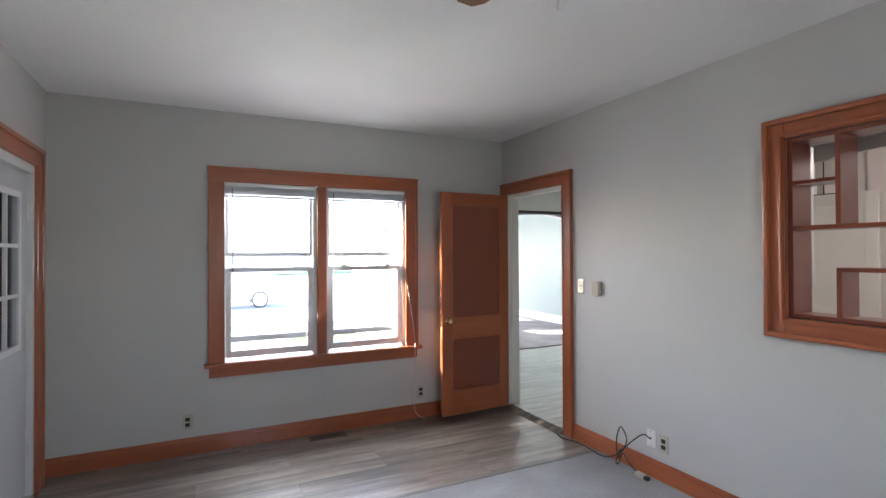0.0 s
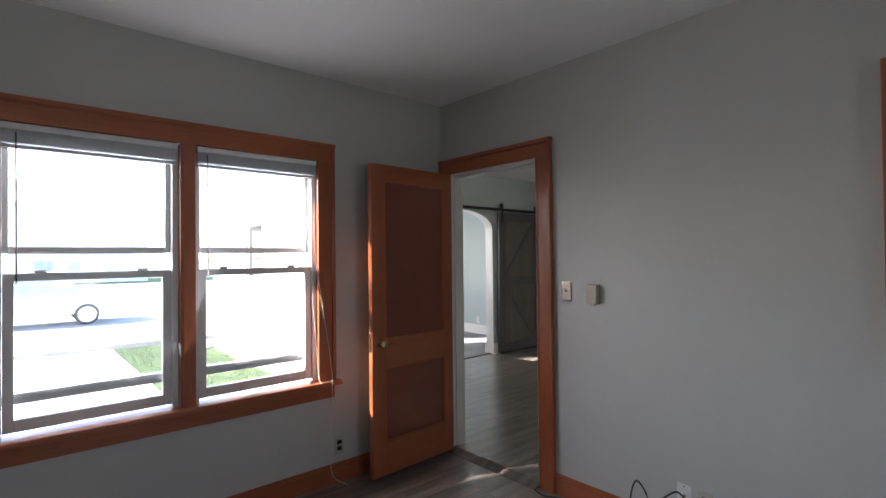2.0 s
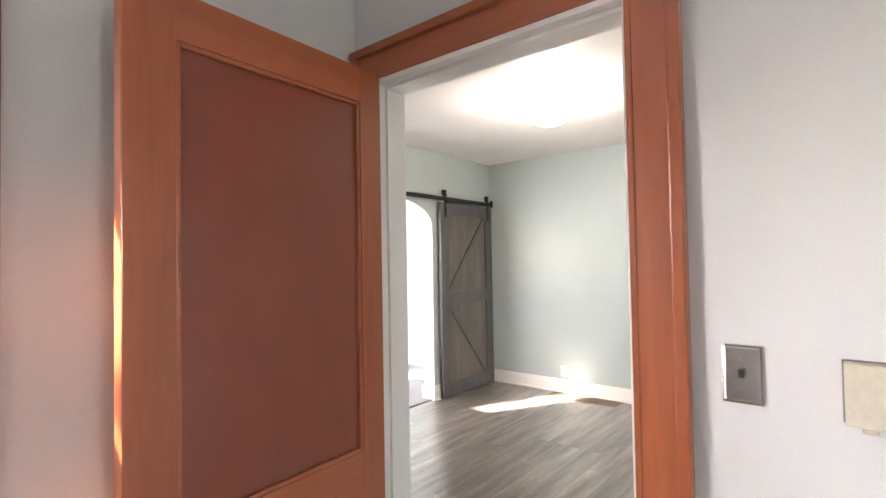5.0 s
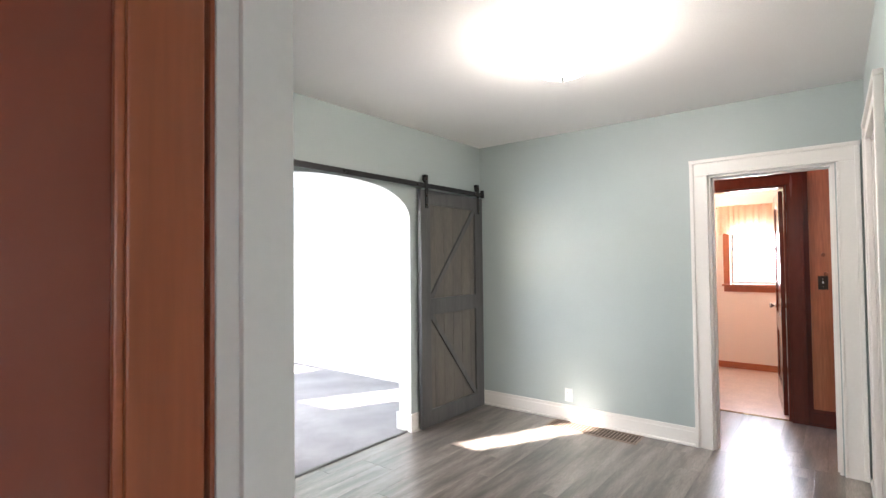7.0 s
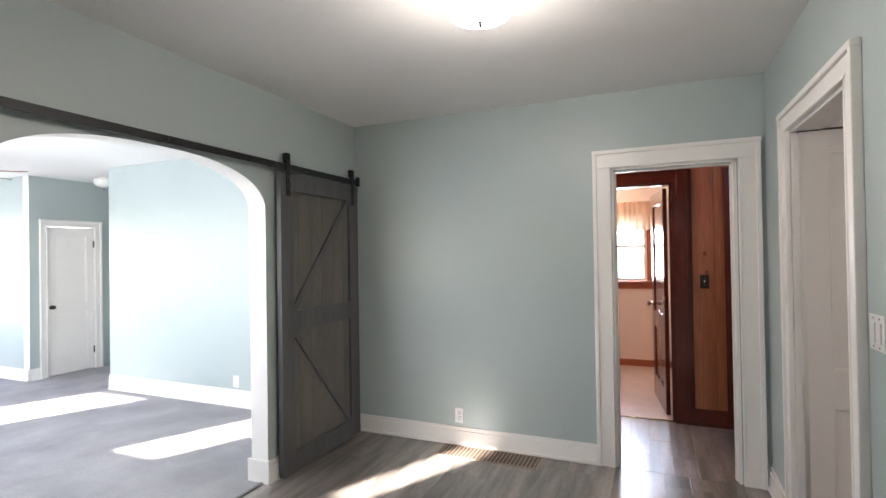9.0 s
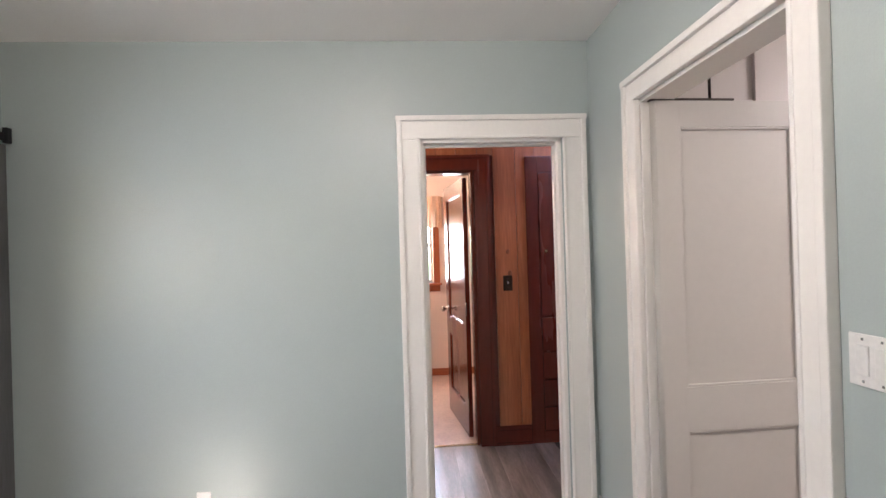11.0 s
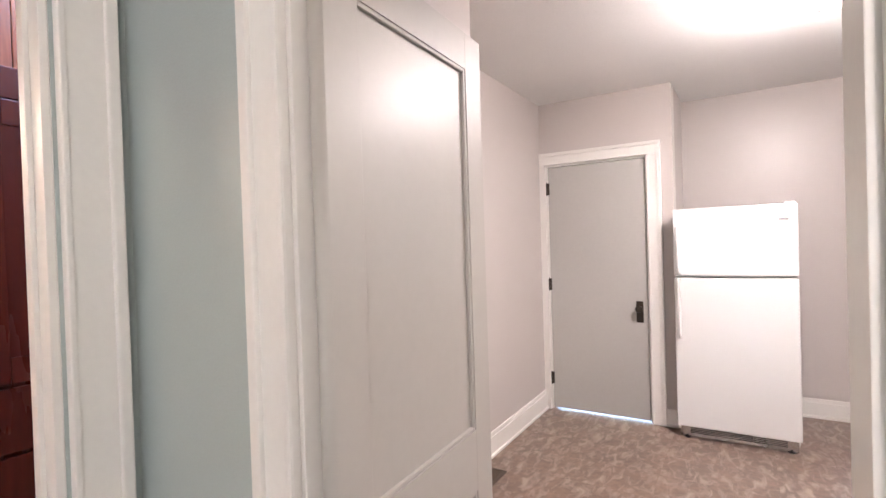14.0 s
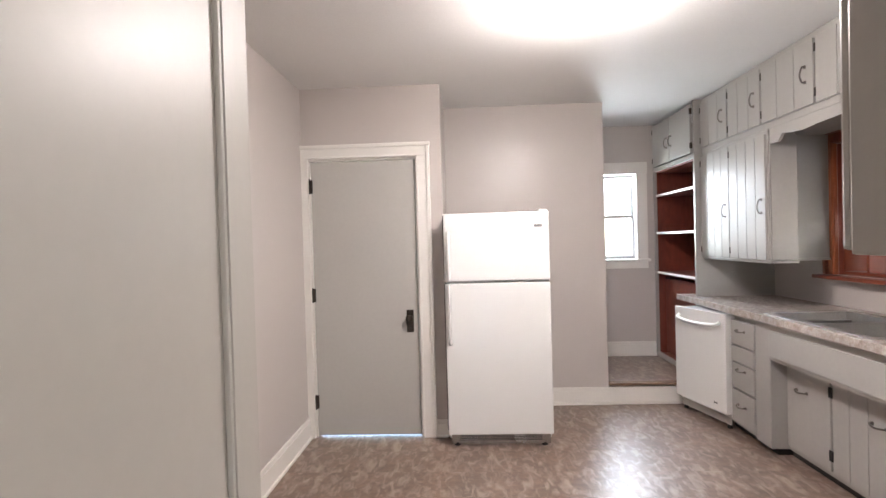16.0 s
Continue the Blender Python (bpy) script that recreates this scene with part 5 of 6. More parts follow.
barn_door(5.93, "grey weathered sliding barn door with diagonal braces, pushed open")
barn_door(3.425, "grey weathered sliding barn door pushed back beside the arch", True)
rl = thing("barn_door_rail", (5.0, DIN_N, 2.09), "black flat steel rail above the arch", "door rail")
part("rail", boxes((3.32, 6.90, DIN_N - 0.062, DIN_N - 0.054, 2.075, 2.117, 0.002)), M_BLACK, rl)
for x in (3.45, 4.25, 5.1, 5.9, 6.75):
    sp = part("spacer", turned([(0.012, -0.054), (0.012, 0)], 12, "y", (x, DIN_N, 2.096)), M_BLACK, rl)
    part("bolt", turned([(0.013, -0.062), (0.013, -0.068), (0.006, -0.071)], 8, "y", (x, DIN_N, 2.096)), M_BLACK, sp)
for x in (3.34, 6.88):
    part("end_stop", boxes((x - 0.015, x + 0.015, DIN_N - 0.075, DIN_N - 0.05, 2.066, 2.142, 0.003)), M_BLACK, rl)

# ---- hall ----


def linen_cabinet():
    x = HALL_E
    c = thing("linen_cabinet", (x, 2.8, 0), "built-in dark red cabinet with a tall door over drawers", "cabinet")
    part("face_frame", boxes((x - 0.02, x + 0.014, 3.17, 3.262, 0, 2.17, 0.003), (x - 0.02, x + 0.014, 2.36, 2.45, 0, 2.17, 0.003), (x - 0.02, x + 0.014, 2.45, 3.17, 2.05, 2.17, 0.003),
                             (x - 0.02, x + 0.014, 2.45, 3.17, 0, 0.09, 0.003), (x - 0.028, x - 0.018, 3.245, 3.266, 0, 2.17, 0.004), (x - 0.028, x - 0.018, 2.356, 2.377, 0, 2.17, 0.004)), M_REDWOOD, c)
    part("back", boxes((x, x + 0.014, 2.45, 3.17, 0.09, 2.05)), M_REDWOOD, c)
    d = part("door", boxes((x - 0.014, x - 0.003, 2.53, 3.09, 1.05, 1.955)), M_REDWOOD, c)
    for a, b in ((3.08, 3.165), (2.455, 2.54)):
        part("stile", boxes((x - 0.024, x - 0.002, a, b, 0.96, 2.045, 0.004)), M_REDWOOD, d)
    for a, b in ((0.96, 1.06), (1.945, 2.045)):
        part("rail", boxes((x - 0.0235, x - 0.002, 2.54, 3.08, a, b, 0.004)), M_REDWOOD, d)
    part("handle", turned([(0.006, 0), (0.006, -0.012), (0.013, -0.02), (0.009, -0.027)], 14, "x", (x - 0.024, 3.125, 1.45)), M_BRASS, d)
    for za, zb in ((0.70, 0.945), (0.49, 0.685), (0.285, 0.475), (0.10, 0.27)):
        dr = part("drawer", boxes((x - 0.026, x - 0.002, 2.455, 3.165, za, zb, 0.005)), M_REDWOOD, c)
        z = (za + zb) / 2
        part("handle", tube(smooth_path([(x - 0.026, 2.93, z), (x - 0.05, 2.945, z - 0.006), (x - 0.05, 2.985, z - 0.006), (x - 0.026, 3.0, z)], 4), 0.0055, 8), M_STEEL, dr)


linen_cabinet()
al = thing("smoke_alarm", (HALL_E, 3.398, 2.372), "round white smoke alarm high on pine boards", "smoke alarm")
part("base", turned([(0.075, 0), (0.075, -0.012), (0.07, -0.02)], 28, "x", (HALL_E, 3.385, 2.372)), M_IVORY, al)
part("cover", turned([(0.062, -0.019), (0.06, -0.034), (0.04, -0.042), (0.012, -0.044)], 28, "x", (HALL_E, 3.385, 2.372)), M_IVORY, al)


def valance():
    """A gathered curtain over the upper part of the bathroom window."""
    v = thing("window_valance", (10.13, 4.18, 1.73), "peach gathered gauze valance on a rod", "curtain")
    bm = bmesh.new()
    n, rows = 90, 10
    grid = []
    for j in range(rows + 1):
        k = j / rows
        line = []
        for i in range(n + 1):
            u = i / n
            y = 3.765 + u * 0.775
            wave = math.sin(u * 70 + 1.3 * math.sin(u * 17)) * (0.006 + 0.016 * k) + math.sin(u * 23) * 0.008 * k
            line.append(bm.verts.new((10.145 + wave, y, 2.12 - 0.37 * k - (0.012 * math.sin(u * 47) if j == rows else 0))))
        grid.append(line)
    for a, b in zip(grid, grid[1:]):
        for i in range(n):
            bm.faces.new((a[i], a[i + 1], b[i + 1], b[i])).smooth = True
    part("cloth", bm, M_CURTAIN, v)
    part("rod", tube([(10.16, 3.75, 2.10), (10.16, 4.56, 2.10)], 0.008), M_BRASS, v)


valance()

# ---- kitchen ----


def pull(parent, p, axis, mat=M_PEWTER, L=0.09, out=(1, 0, 0)):
    """A bowed drawer pull at p along an axis."""
    o, a = Vector(out), Vector(axis)
    p = Vector(p)
    pts = [p - a * L / 2, p - a * L / 2 + o * 0.016, p - a * L / 4 + o * 0.026 - Vector((0, 0, 0.004)), p + o * 0.03 - Vector((0, 0, 0.006)), p + a * L / 4 + o * 0.026 - Vector((0, 0, 0.004)), p + a * L / 2 + o * 0.016, p + a * L / 2]
    h = part("handle", tube(smooth_path(pts, 4), 0.0048, 8), mat, parent)
    for s in (-1, 1):
        q = p + a * (s * L / 2)
        part("handle_foot", turned([(0.011, 0), (0.010, 0.004)], 10, "x" if abs(o.x) > 0.5 else "y", tuple(q)), mat, h)


def refrigerator():
    x0, x1, yf, zt = 5.337, 6.070, -0.065, 1.632
    r = thing("refrigerator", ((x0 + x1) / 2, -0.42, 0), "white top-freezer refrigerator standing beside the back door", "refrigerator")
    part("body", boxes((x0 + 0.006, x1 - 0.006, -0.78, yf - 0.075, 0.035, zt - 0.012, 0.008)), M_ENAMEL, r)
    for nm, a, b in (("freezer_door", 1.158, zt), ("fridge_door", 0.085, 1.146)):
        d = part(nm, boxes((x0, x1, yf - 0.068, yf, a, b, 0.012)), M_ENAMEL, r)
        za, zb = (1.175, 1.50) if nm == "freezer_door" else (0.72, 1.13)
        xh = x1 - 0.033
        part("handle", tube(smooth_path([(xh, yf - 0.002, za), (xh, yf + 0.034, za + (0.02 if nm == "freezer_door" else 0.05)), (xh, yf + 0.036, (za + zb) / 2), (xh, yf + 0.034, zb - (0.05 if nm == "freezer_door" else 0.02)), (xh, yf - 0.002, zb)], 5), 0.012, 10), M_ENAMEL, d, "white door handle")
        # Dark gasket, run past the door edge to paint the shade beside it.
        part("gasket_shade_strip", boxes((x0 + 0.01, x1 + 0.007, yf - 0.076, yf - 0.067, a + 0.01, b - 0.01)), M_DARK, d)
        if nm == "freezer_door":
            part("badge", boxes((x0 + 0.05, x0 + 0.105, yf - 0.001, yf + 0.002, 1.525, 1.545, 0.001)), M_STEEL, d, "small silver badge")
    part("hinge_cap", boxes((x0 + 0.01, x0 + 0.07, yf - 0.09, yf - 0.01, zt - 0.004, zt + 0.014, 0.005)), M_ENAMEL, r)
    g = part("kick_grille", boxes((x0 + 0.02, x1 - 0.02, yf - 0.06, yf - 0.03, 0.012, 0.082, 0.003)), M_STEEL, r, "grey kick grille")
    for i in range(4):
        part("slot", boxes((x0 + 0.08, x1 - 0.08, yf - 0.031, yf - 0.028, 0.036 + i * 0.011, 0.041 + i * 0.011)), M_DARK, g)
    for x in (x0 + 0.06, x1 - 0.06):
        part("foot", turned([(0.022, 0.0), (0.022, 0.02), (0.012, 0.04)], 14, "z", (x, yf - 0.05, 0)), M_DARK, r)
        part("foot", turned([(0.022, 0.0), (0.022, 0.02), (0.012, 0.04)], 14, "z", (x, -0.70, 0)), M_DARK, r)


refrigerator()
XF = 3.98
M_COUNTER = surface("speckled_laminate", (0.45, 0.41, 0.375), 0.22, (0.30, 0.25, 0.22), 30, 110, fine=0.2, bump=0.02)


def grooved(x0, x1, y0, y1, z0, z1, n, cabinet):
    """A cabinet door of n boards, side by side along y on a backing, with grooves between them."""
    d = part("door", boxes((x0, x1 - 0.005, y0, y1, z0 + 0.002, z1 - 0.002)), M_CAB, cabinet)
    w = (y1 - y0) / n
    for i in range(n):
        part("board", boxes((x0 + 0.003, x1, y0 + i * w + 0.002, y0 + (i + 1) * w - 0.002, z0, z1, 0.0025)), M_CAB, d)
    return d


def base_units():
    c = thing("drawer_cabinet", (3.7, -0.25, 0), "grey painted base cabinet with four drawers", "cabinet")
    part("body", boxes((KIT_W, XF - 0.018, -0.43, 0.10, 0.045, 0.868, 0.003), (KIT_W, XF, -0.43, -0.40, 0.045, 0.868, 0.002), (KIT_W, XF, -0.06, 0.10, 0.0455, 0.8675, 0.002), (KIT_W, XF, -0.40, -0.06, 0.84, 0.867, 0.001)), M_CAB, c)
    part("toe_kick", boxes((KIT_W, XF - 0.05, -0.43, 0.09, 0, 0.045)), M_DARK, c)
    for za, zb in ((0.642, 0.815), (0.518, 0.630), (0.328, 0.506), (0.075, 0.312)):
        d = part("drawer", boxes((XF - 0.02, XF + 0.014, -0.398, -0.062, za, zb, 0.006)), M_CAB, c)
        if zb != 0.630:
            pull(d, (XF + 0.014, -0.21, (za + zb) / 2 + (0.05 if za == 0.328 else 0.02)), (0, 1, 0))
    s = thing("sink_cabinet", (3.7, 0.8, 0), "grey painted sink cabinet with a recessed row of doors", "cabinet")
    part("apron_panel", boxes((XF - 0.02, XF - 0.001, 0.10, 1.80, 0.62, 0.868, 0.002), (XF - 0.002, XF + 0.012, 0.02 + 0.09, 1.0, 0.645, 0.815, 0.005)), M_CAB, s)
    xr = 3.885
    part("body", boxes((KIT_W, xr - 0.016, 0.10, 1.80, 0.045, 0.62, 0.002), (xr - 0.016, XF - 0.002, 0.10, 0.104, 0.045, 0.62)), M_CAB, s)
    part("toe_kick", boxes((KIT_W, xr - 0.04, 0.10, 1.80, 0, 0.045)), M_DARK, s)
    for k, (a, b) in enumerate(((0.115, 0.49), (0.505, 0.88), (0.90, 1.27), (1.285, 1.66))):
        d = grooved(xr - 0.018, xr, a, b, 0.075, 0.60, 3, s) if k else part("door", boxes((xr - 0.018, xr, a, b, 0.075, 0.60, 0.005)), M_CAB, s)
        for z in (0.17, 0.53):
            part("hinge", boxes((xr - 0.002, xr + 0.007, b - 0.006 if k % 2 == 0 else a - 0.006, b + 0.006 if k % 2 == 0 else a + 0.006, z - 0.03, z + 0.03, 0.002)), M_DARK, d)
        pull(d, (xr, a + 0.14 if k % 2 == 0 else b - 0.055, 0.462), (0, 1, 0))
    e = thing("base_cabinet", (3.7, 2.4, 0), "grey painted base cabinet in the corner", "cabinet")
    part("body", boxes((KIT_W, XF - 0.018, 1.80, KIT_N, 0.075, 0.868, 0.003)), M_CAB, e)
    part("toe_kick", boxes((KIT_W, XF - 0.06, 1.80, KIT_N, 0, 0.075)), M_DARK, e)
    for a, b in ((1.83, 2.24),):
        d = grooved(XF - 0.018, XF, a, b, 0.09, 0.85, 3, e)
        pull(d, (XF, a + 0.06, 0.7), (0, 0, 1))


base_units()


def worktop():
    t = thing("worktop", (3.7, 0.9, 0.87), "speckled tan laminate worktop with a rolled front edge", "worktop")
    x0, x1, z0, z1 = KIT_W, XF + 0.03, 0.870, 0.908
    sy0, sy1, sx0, sx1 = 0.03, 0.88, 3.44, 3.955
    part("top", boxes((x0, x1, -1.22, sy0, z0, z1, 0.006), (x0, x1, sy1, KIT_N, z0, z1, 0.006), (x0, sx0, sy0, sy1, z0, z1), (sx1, x1, sy0, sy1, z0, z1, 0.006)), M_COUNTER, t)
    part("edge", boxes((x1 - 0.006, x1 + 0.008, -1.22, KIT_N, z0 - 0.01, z1 + 0.002, 0.006)), M_COUNTER, t)
    s = thing("kitchen_sink", (3.7, 0.385, z1), "double stainless steel sink set in the worktop", "sink")
    rim = boxes((sx0 - 0.012, sx0 + 0.03, sy0 - 0.012, sy1 + 0.012, z1, z1 + 0.006, 0.003), (sx1 - 0.03, sx1 + 0.012, sy0 - 0.012, sy1 + 0.012, z1, z1 + 0.006, 0.003),
                (sx0 + 0.03, sx1 - 0.03, sy0 - 0.012, sy0 + 0.025, z1, z1 + 0.006, 0.003), (sx0 + 0.03, sx1 - 0.03, sy1 - 0.025, sy1 + 0.012, z1, z1 + 0.006, 0.003), (sx0 + 0.03, sx1 - 0.03, 0.435, 0.475, z1 - 0.002, z1 + 0.005, 0.003))
    part("rim", rim, M_SINK, s)
    for a, b in ((sy0 + 0.025, 0.435), (0.475, sy1 - 0.025)):
        x, X = sx0 + 0.03, sx1 - 0.03
        q = 0.004
        bw = part("bowl", boxes((x - q, x, a, b, z1 - 0.17, z1), (X, X + q, a, b, z1 - 0.17, z1), (x, X, a - q, a, z1 - 0.17, z1), (x, X, b, b + q, z1 - 0.17, z1), (x, X, a, b, z1 - 0.174, z1 - 0.17)), M_SINK, s)
        part("drain", turned([(0.04, z1 - 0.17), (0.04, z1 - 0.167), (0.025, z1 - 0.1685)], 20, "z", ((x + X) / 2, (a + b) / 2, 0)), M_DARKMETAL, bw)
    f = thing("faucet", (3.372, 0.62, z1), "chrome kitchen faucet behind the sink", "faucet")
    part("base", boxes((3.361, 3.385, 0.515, 0.725, z1 + 0.0, z1 + 0.02, 0.006)), M_STEEL, f)
    part("spout", tube(smooth_path([(3.373, 0.62, z1 + 0.02), (3.376, 0.62, z1 + 0.09), (3.42, 0.61, z1 + 0.12), (3.54, 0.59, z1 + 0.115), (3.58, 0.585, z1 + 0.09)], 6), 0.011, 10), M_STEEL, f)
    for y in (0.54, 0.70):
        part("handle", turned([(0.016, 0.018), (0.018, 0.035), (0.013, 0.05), (0.02, 0.055), (0.018, 0.064)], 14, "z", (3.373, y, z1)), M_STEEL, f)


worktop()


def dishwasher():
    d = thing("dishwasher", (4.105, -0.585, 0), "white dishwasher pulled slightly askew out of its bay", "dishwasher", turn=15.0)
    w = 0.545
    part("body", boxes((-0.60, -0.028, -w / 2 + 0.006, w / 2 - 0.006, 0.09, 0.845, 0.004)), M_ENAMEL, d, local=True)
    dr = part("door", boxes((-0.03, 0.012, -w / 2, w / 2, 0.115, 0.853, 0.006)), M_ENAMEL, d, local=True)
    part("handle", tube(smooth_path([(0.008, -w / 2 + 0.05, 0.79), (0.04, -w / 2 + 0.08, 0.765), (0.048, 0, 0.752), (0.04, w / 2 - 0.08, 0.765), (0.008, w / 2 - 0.05, 0.79)], 6), 0.013, 10), M_ENAMEL, dr, "curved white handle", local=True)
    part("badge", boxes((0.011, 0.014, 0.15, 0.185, 0.17, 0.18, 0.001)), M_DARK, dr, local=True)
    part("kick_plate", boxes((-0.05, -0.036, -w / 2 + 0.01, w / 2 - 0.01, 0.03, 0.112, 0.002)), M_CAB, d, "grey kick plate", local=True)
    for y in (-w / 2 + 0.04, w / 2 - 0.04):
        part("foot", turned([(0.018, 0), (0.018, 0.02), (0.008, 0.03), (0.008, 0.10)], 12, "z", (-0.05, y, 0)), M_DARK, d, local=True)
        part("foot", turned([(0.018, 0), (0.018, 0.02), (0.008, 0.03), (0.008, 0.10)], 12, "z", (-0.52, y, 0)), M_DARK, d, local=True)


dishwasher()
XU = 3.88


def door_front(c, x, a, b, z0, z1, n, handle_y, handle_z, vertical=True):
    d = grooved(x, x + 0.02, a, b, z0, z1, n, c) if n > 1 else part("door", boxes((x, x + 0.02, a, b, z0, z1, 0.005)), M_CAB, c)
    pull(d, (x + 0.02, handle_y, handle_z), (0, 0, 1) if vertical else (0, 1, 0))
    for z in (z0 + 0.06, z1 - 0.06):
        part("hinge", boxes((x + 0.002, x + 0.024, (a if handle_y > (a + b) / 2 else b) - 0.006, (a if handle_y > (a + b) / 2 else b) + 0.006, z - 0.025, z + 0.025, 0.002)), M_DARKMETAL, d)
    return d


def wall_units():
    c = thing("wall_cabinet", (3.7, -0.5, 1.23), "grey painted wall cabinet with grooved board doors", "cabinet")
    x0 = KIT_W
    part("body", boxes((x0, XU - 0.002, -0.975, -0.30, 1.25, 2.13, 0.002), (3.71, XU - 0.002, -0.31, -0.045, 1.25, 2.13, 0.002)), M_CAB, c)
    part("bottom", boxes((x0, XU + 0.004, -0.975, -0.29, 1.232, 1.25, 0.004), (3.70, XU + 0.004, -0.30, -0.03, 1.2315, 1.2495, 0.004)), M_CAB, c)
    for y0, y1 in ((-0.975, -0.965), (-0.055, -0.04)):
        part("stile", boxes((XU - 0.001, XU + 0.006, y0, y1, 1.25, 2.13)), M_CAB, c)
    door_front(c, XU, -0.965, -0.520, 1.255, 2.10, 4, -0.57, 1.62)
    door_front(c, XU, -0.512, -0.055, 1.255, 2.10, 4, -0.10, 1.62)
    part("end_panel", boxes((3.705, XU - 0.004, -0.046, -0.032, 1.255, 2.09, 0.004)), M_CAB, c)
    u = thing("top_cabinet", (3.7, 0.1, 2.13), "row of small grey cabinet doors up to the ceiling", "cabinet")
    part("body", boxes((x0, XU - 0.002, -0.975, 2.70, 2.131, CEIL + 0.008, 0.002)), M_CAB, u)
    for k, (a, b) in enumerate(((-0.955, -0.53), (-0.515, -0.10), (-0.085, 0.42), (0.435, 0.94), (0.955, 1.46), (1.475, 1.98), (1.995, 2.5))):
        door_front(u, XU, a, b, 2.175, CEIL - 0.035, 3, b - 0.07, 2.36)
    v = thing("valance_board", (XU, 0.8, 2.0), "grey shaped board over the sink opening", "valance board")
    bm = bmesh.new()
    pts = [(-0.03, 2.13), (-0.03, 2.03), (0.06, 2.03), (0.10, 2.075), (0.18, 2.06), (0.30, 2.05), (0.42, 2.06), (0.9, 2.075), (1.38, 2.06), (1.5, 2.05), (1.56, 2.06), (1.62, 2.03), (1.70, 2.03), (1.70, 2.13)]
    vs = [[bm.verts.new((x, y, z)) for y, z in pts] for x in (XU - 0.018, XU)]
    bm.faces.new(vs[0][::-1])
    bm.faces.new(vs[1])
    for k in range(len(pts)):
        bm.faces.new((vs[0][k], vs[0][(k + 1) % len(pts)], vs[1][(k + 1) % len(pts)], vs[1][k]))
    bmesh.ops.recalc_face_normals(bm, faces=bm.faces)
    part("board", bm, M_CAB, v)
    e = thing("wall_cabinet", (3.7, 2.3, 1.25), "grey painted wall cabinet beside the pass-through", "cabinet")
    part("body", boxes((x0, XU - 0.002, 1.71, 2.68, 1.25, 2.13, 0.003)), M_CAB, e)
    door_front(e, XU, 1.73, 2.19, 1.265, 2.10, 4, 2.14, 1.62)
    door_front(e, XU, 2.20, 2.66, 1.265, 2.10, 4, 2.25, 1.62)
    b = thing("shelf_bay", (3.7, -1.43, 0.185), "tall open shelf bay, red-brown inside, with white shelf edges", "shelf")
    xb = 3.945
    part("frame", boxes((x0, xb, -1.0, -0.978, 0.186, CEIL + 0.008, 0.002), (x0, xb, -1.918, -1.875, 0.186, CEIL + 0.008, 0.002), (xb - 0.02, xb, -1.875, -1.0, 2.10, 2.14, 0.002), (xb - 0.02, xb, -1.875, -1.0, 0.186, 0.235, 0.002)), M_CAB, b)
    part("inside", boxes((x0, x0 + 0.012, -1.875, -1.0, 0.20, 2.11), (x0 + 0.012, xb - 0.021, -1.008, -1.0005, 0.20, 2.11), (x0 + 0.012, xb - 0.021, -1.8745, -1.868, 0.20, 2.11), (x0 + 0.012, xb - 0.021, -1.868, -1.008, 2.085, 2.11), (x0 + 0.012, xb - 0.021, -1.868, -1.008, 0.20, 0.225)), M_SHELFRED, b)
    for z in (1.07, 1.475, 1.86):
        s = part("shelf", boxes((x0 + 0.012, xb - 0.02, -1.867, -1.009, z - 0.018, z)), M_SHELFRED, b)
        part("shelf_edge", boxes((xb - 0.0199, xb - 0.006, -1.867, -1.009, z - 0.020, z + 0.002, 0.002)), M_WHITE, s, "white shelf edge")
    part("cupboard_door", boxes((xb - 0.10, xb - 0.085, -1.866, -1.01, 0.24, 1.0, 0.003)), M_SHELFRED, b, "red-brown board front")
    for a, c2, hy in ((-1.87, -1.455, -1.50), (-1.445, -1.005, -1.40)):
        door_front(b, xb, a, c2, 2.15, CEIL - 0.02, 1, hy, 2.33)


wall_units()


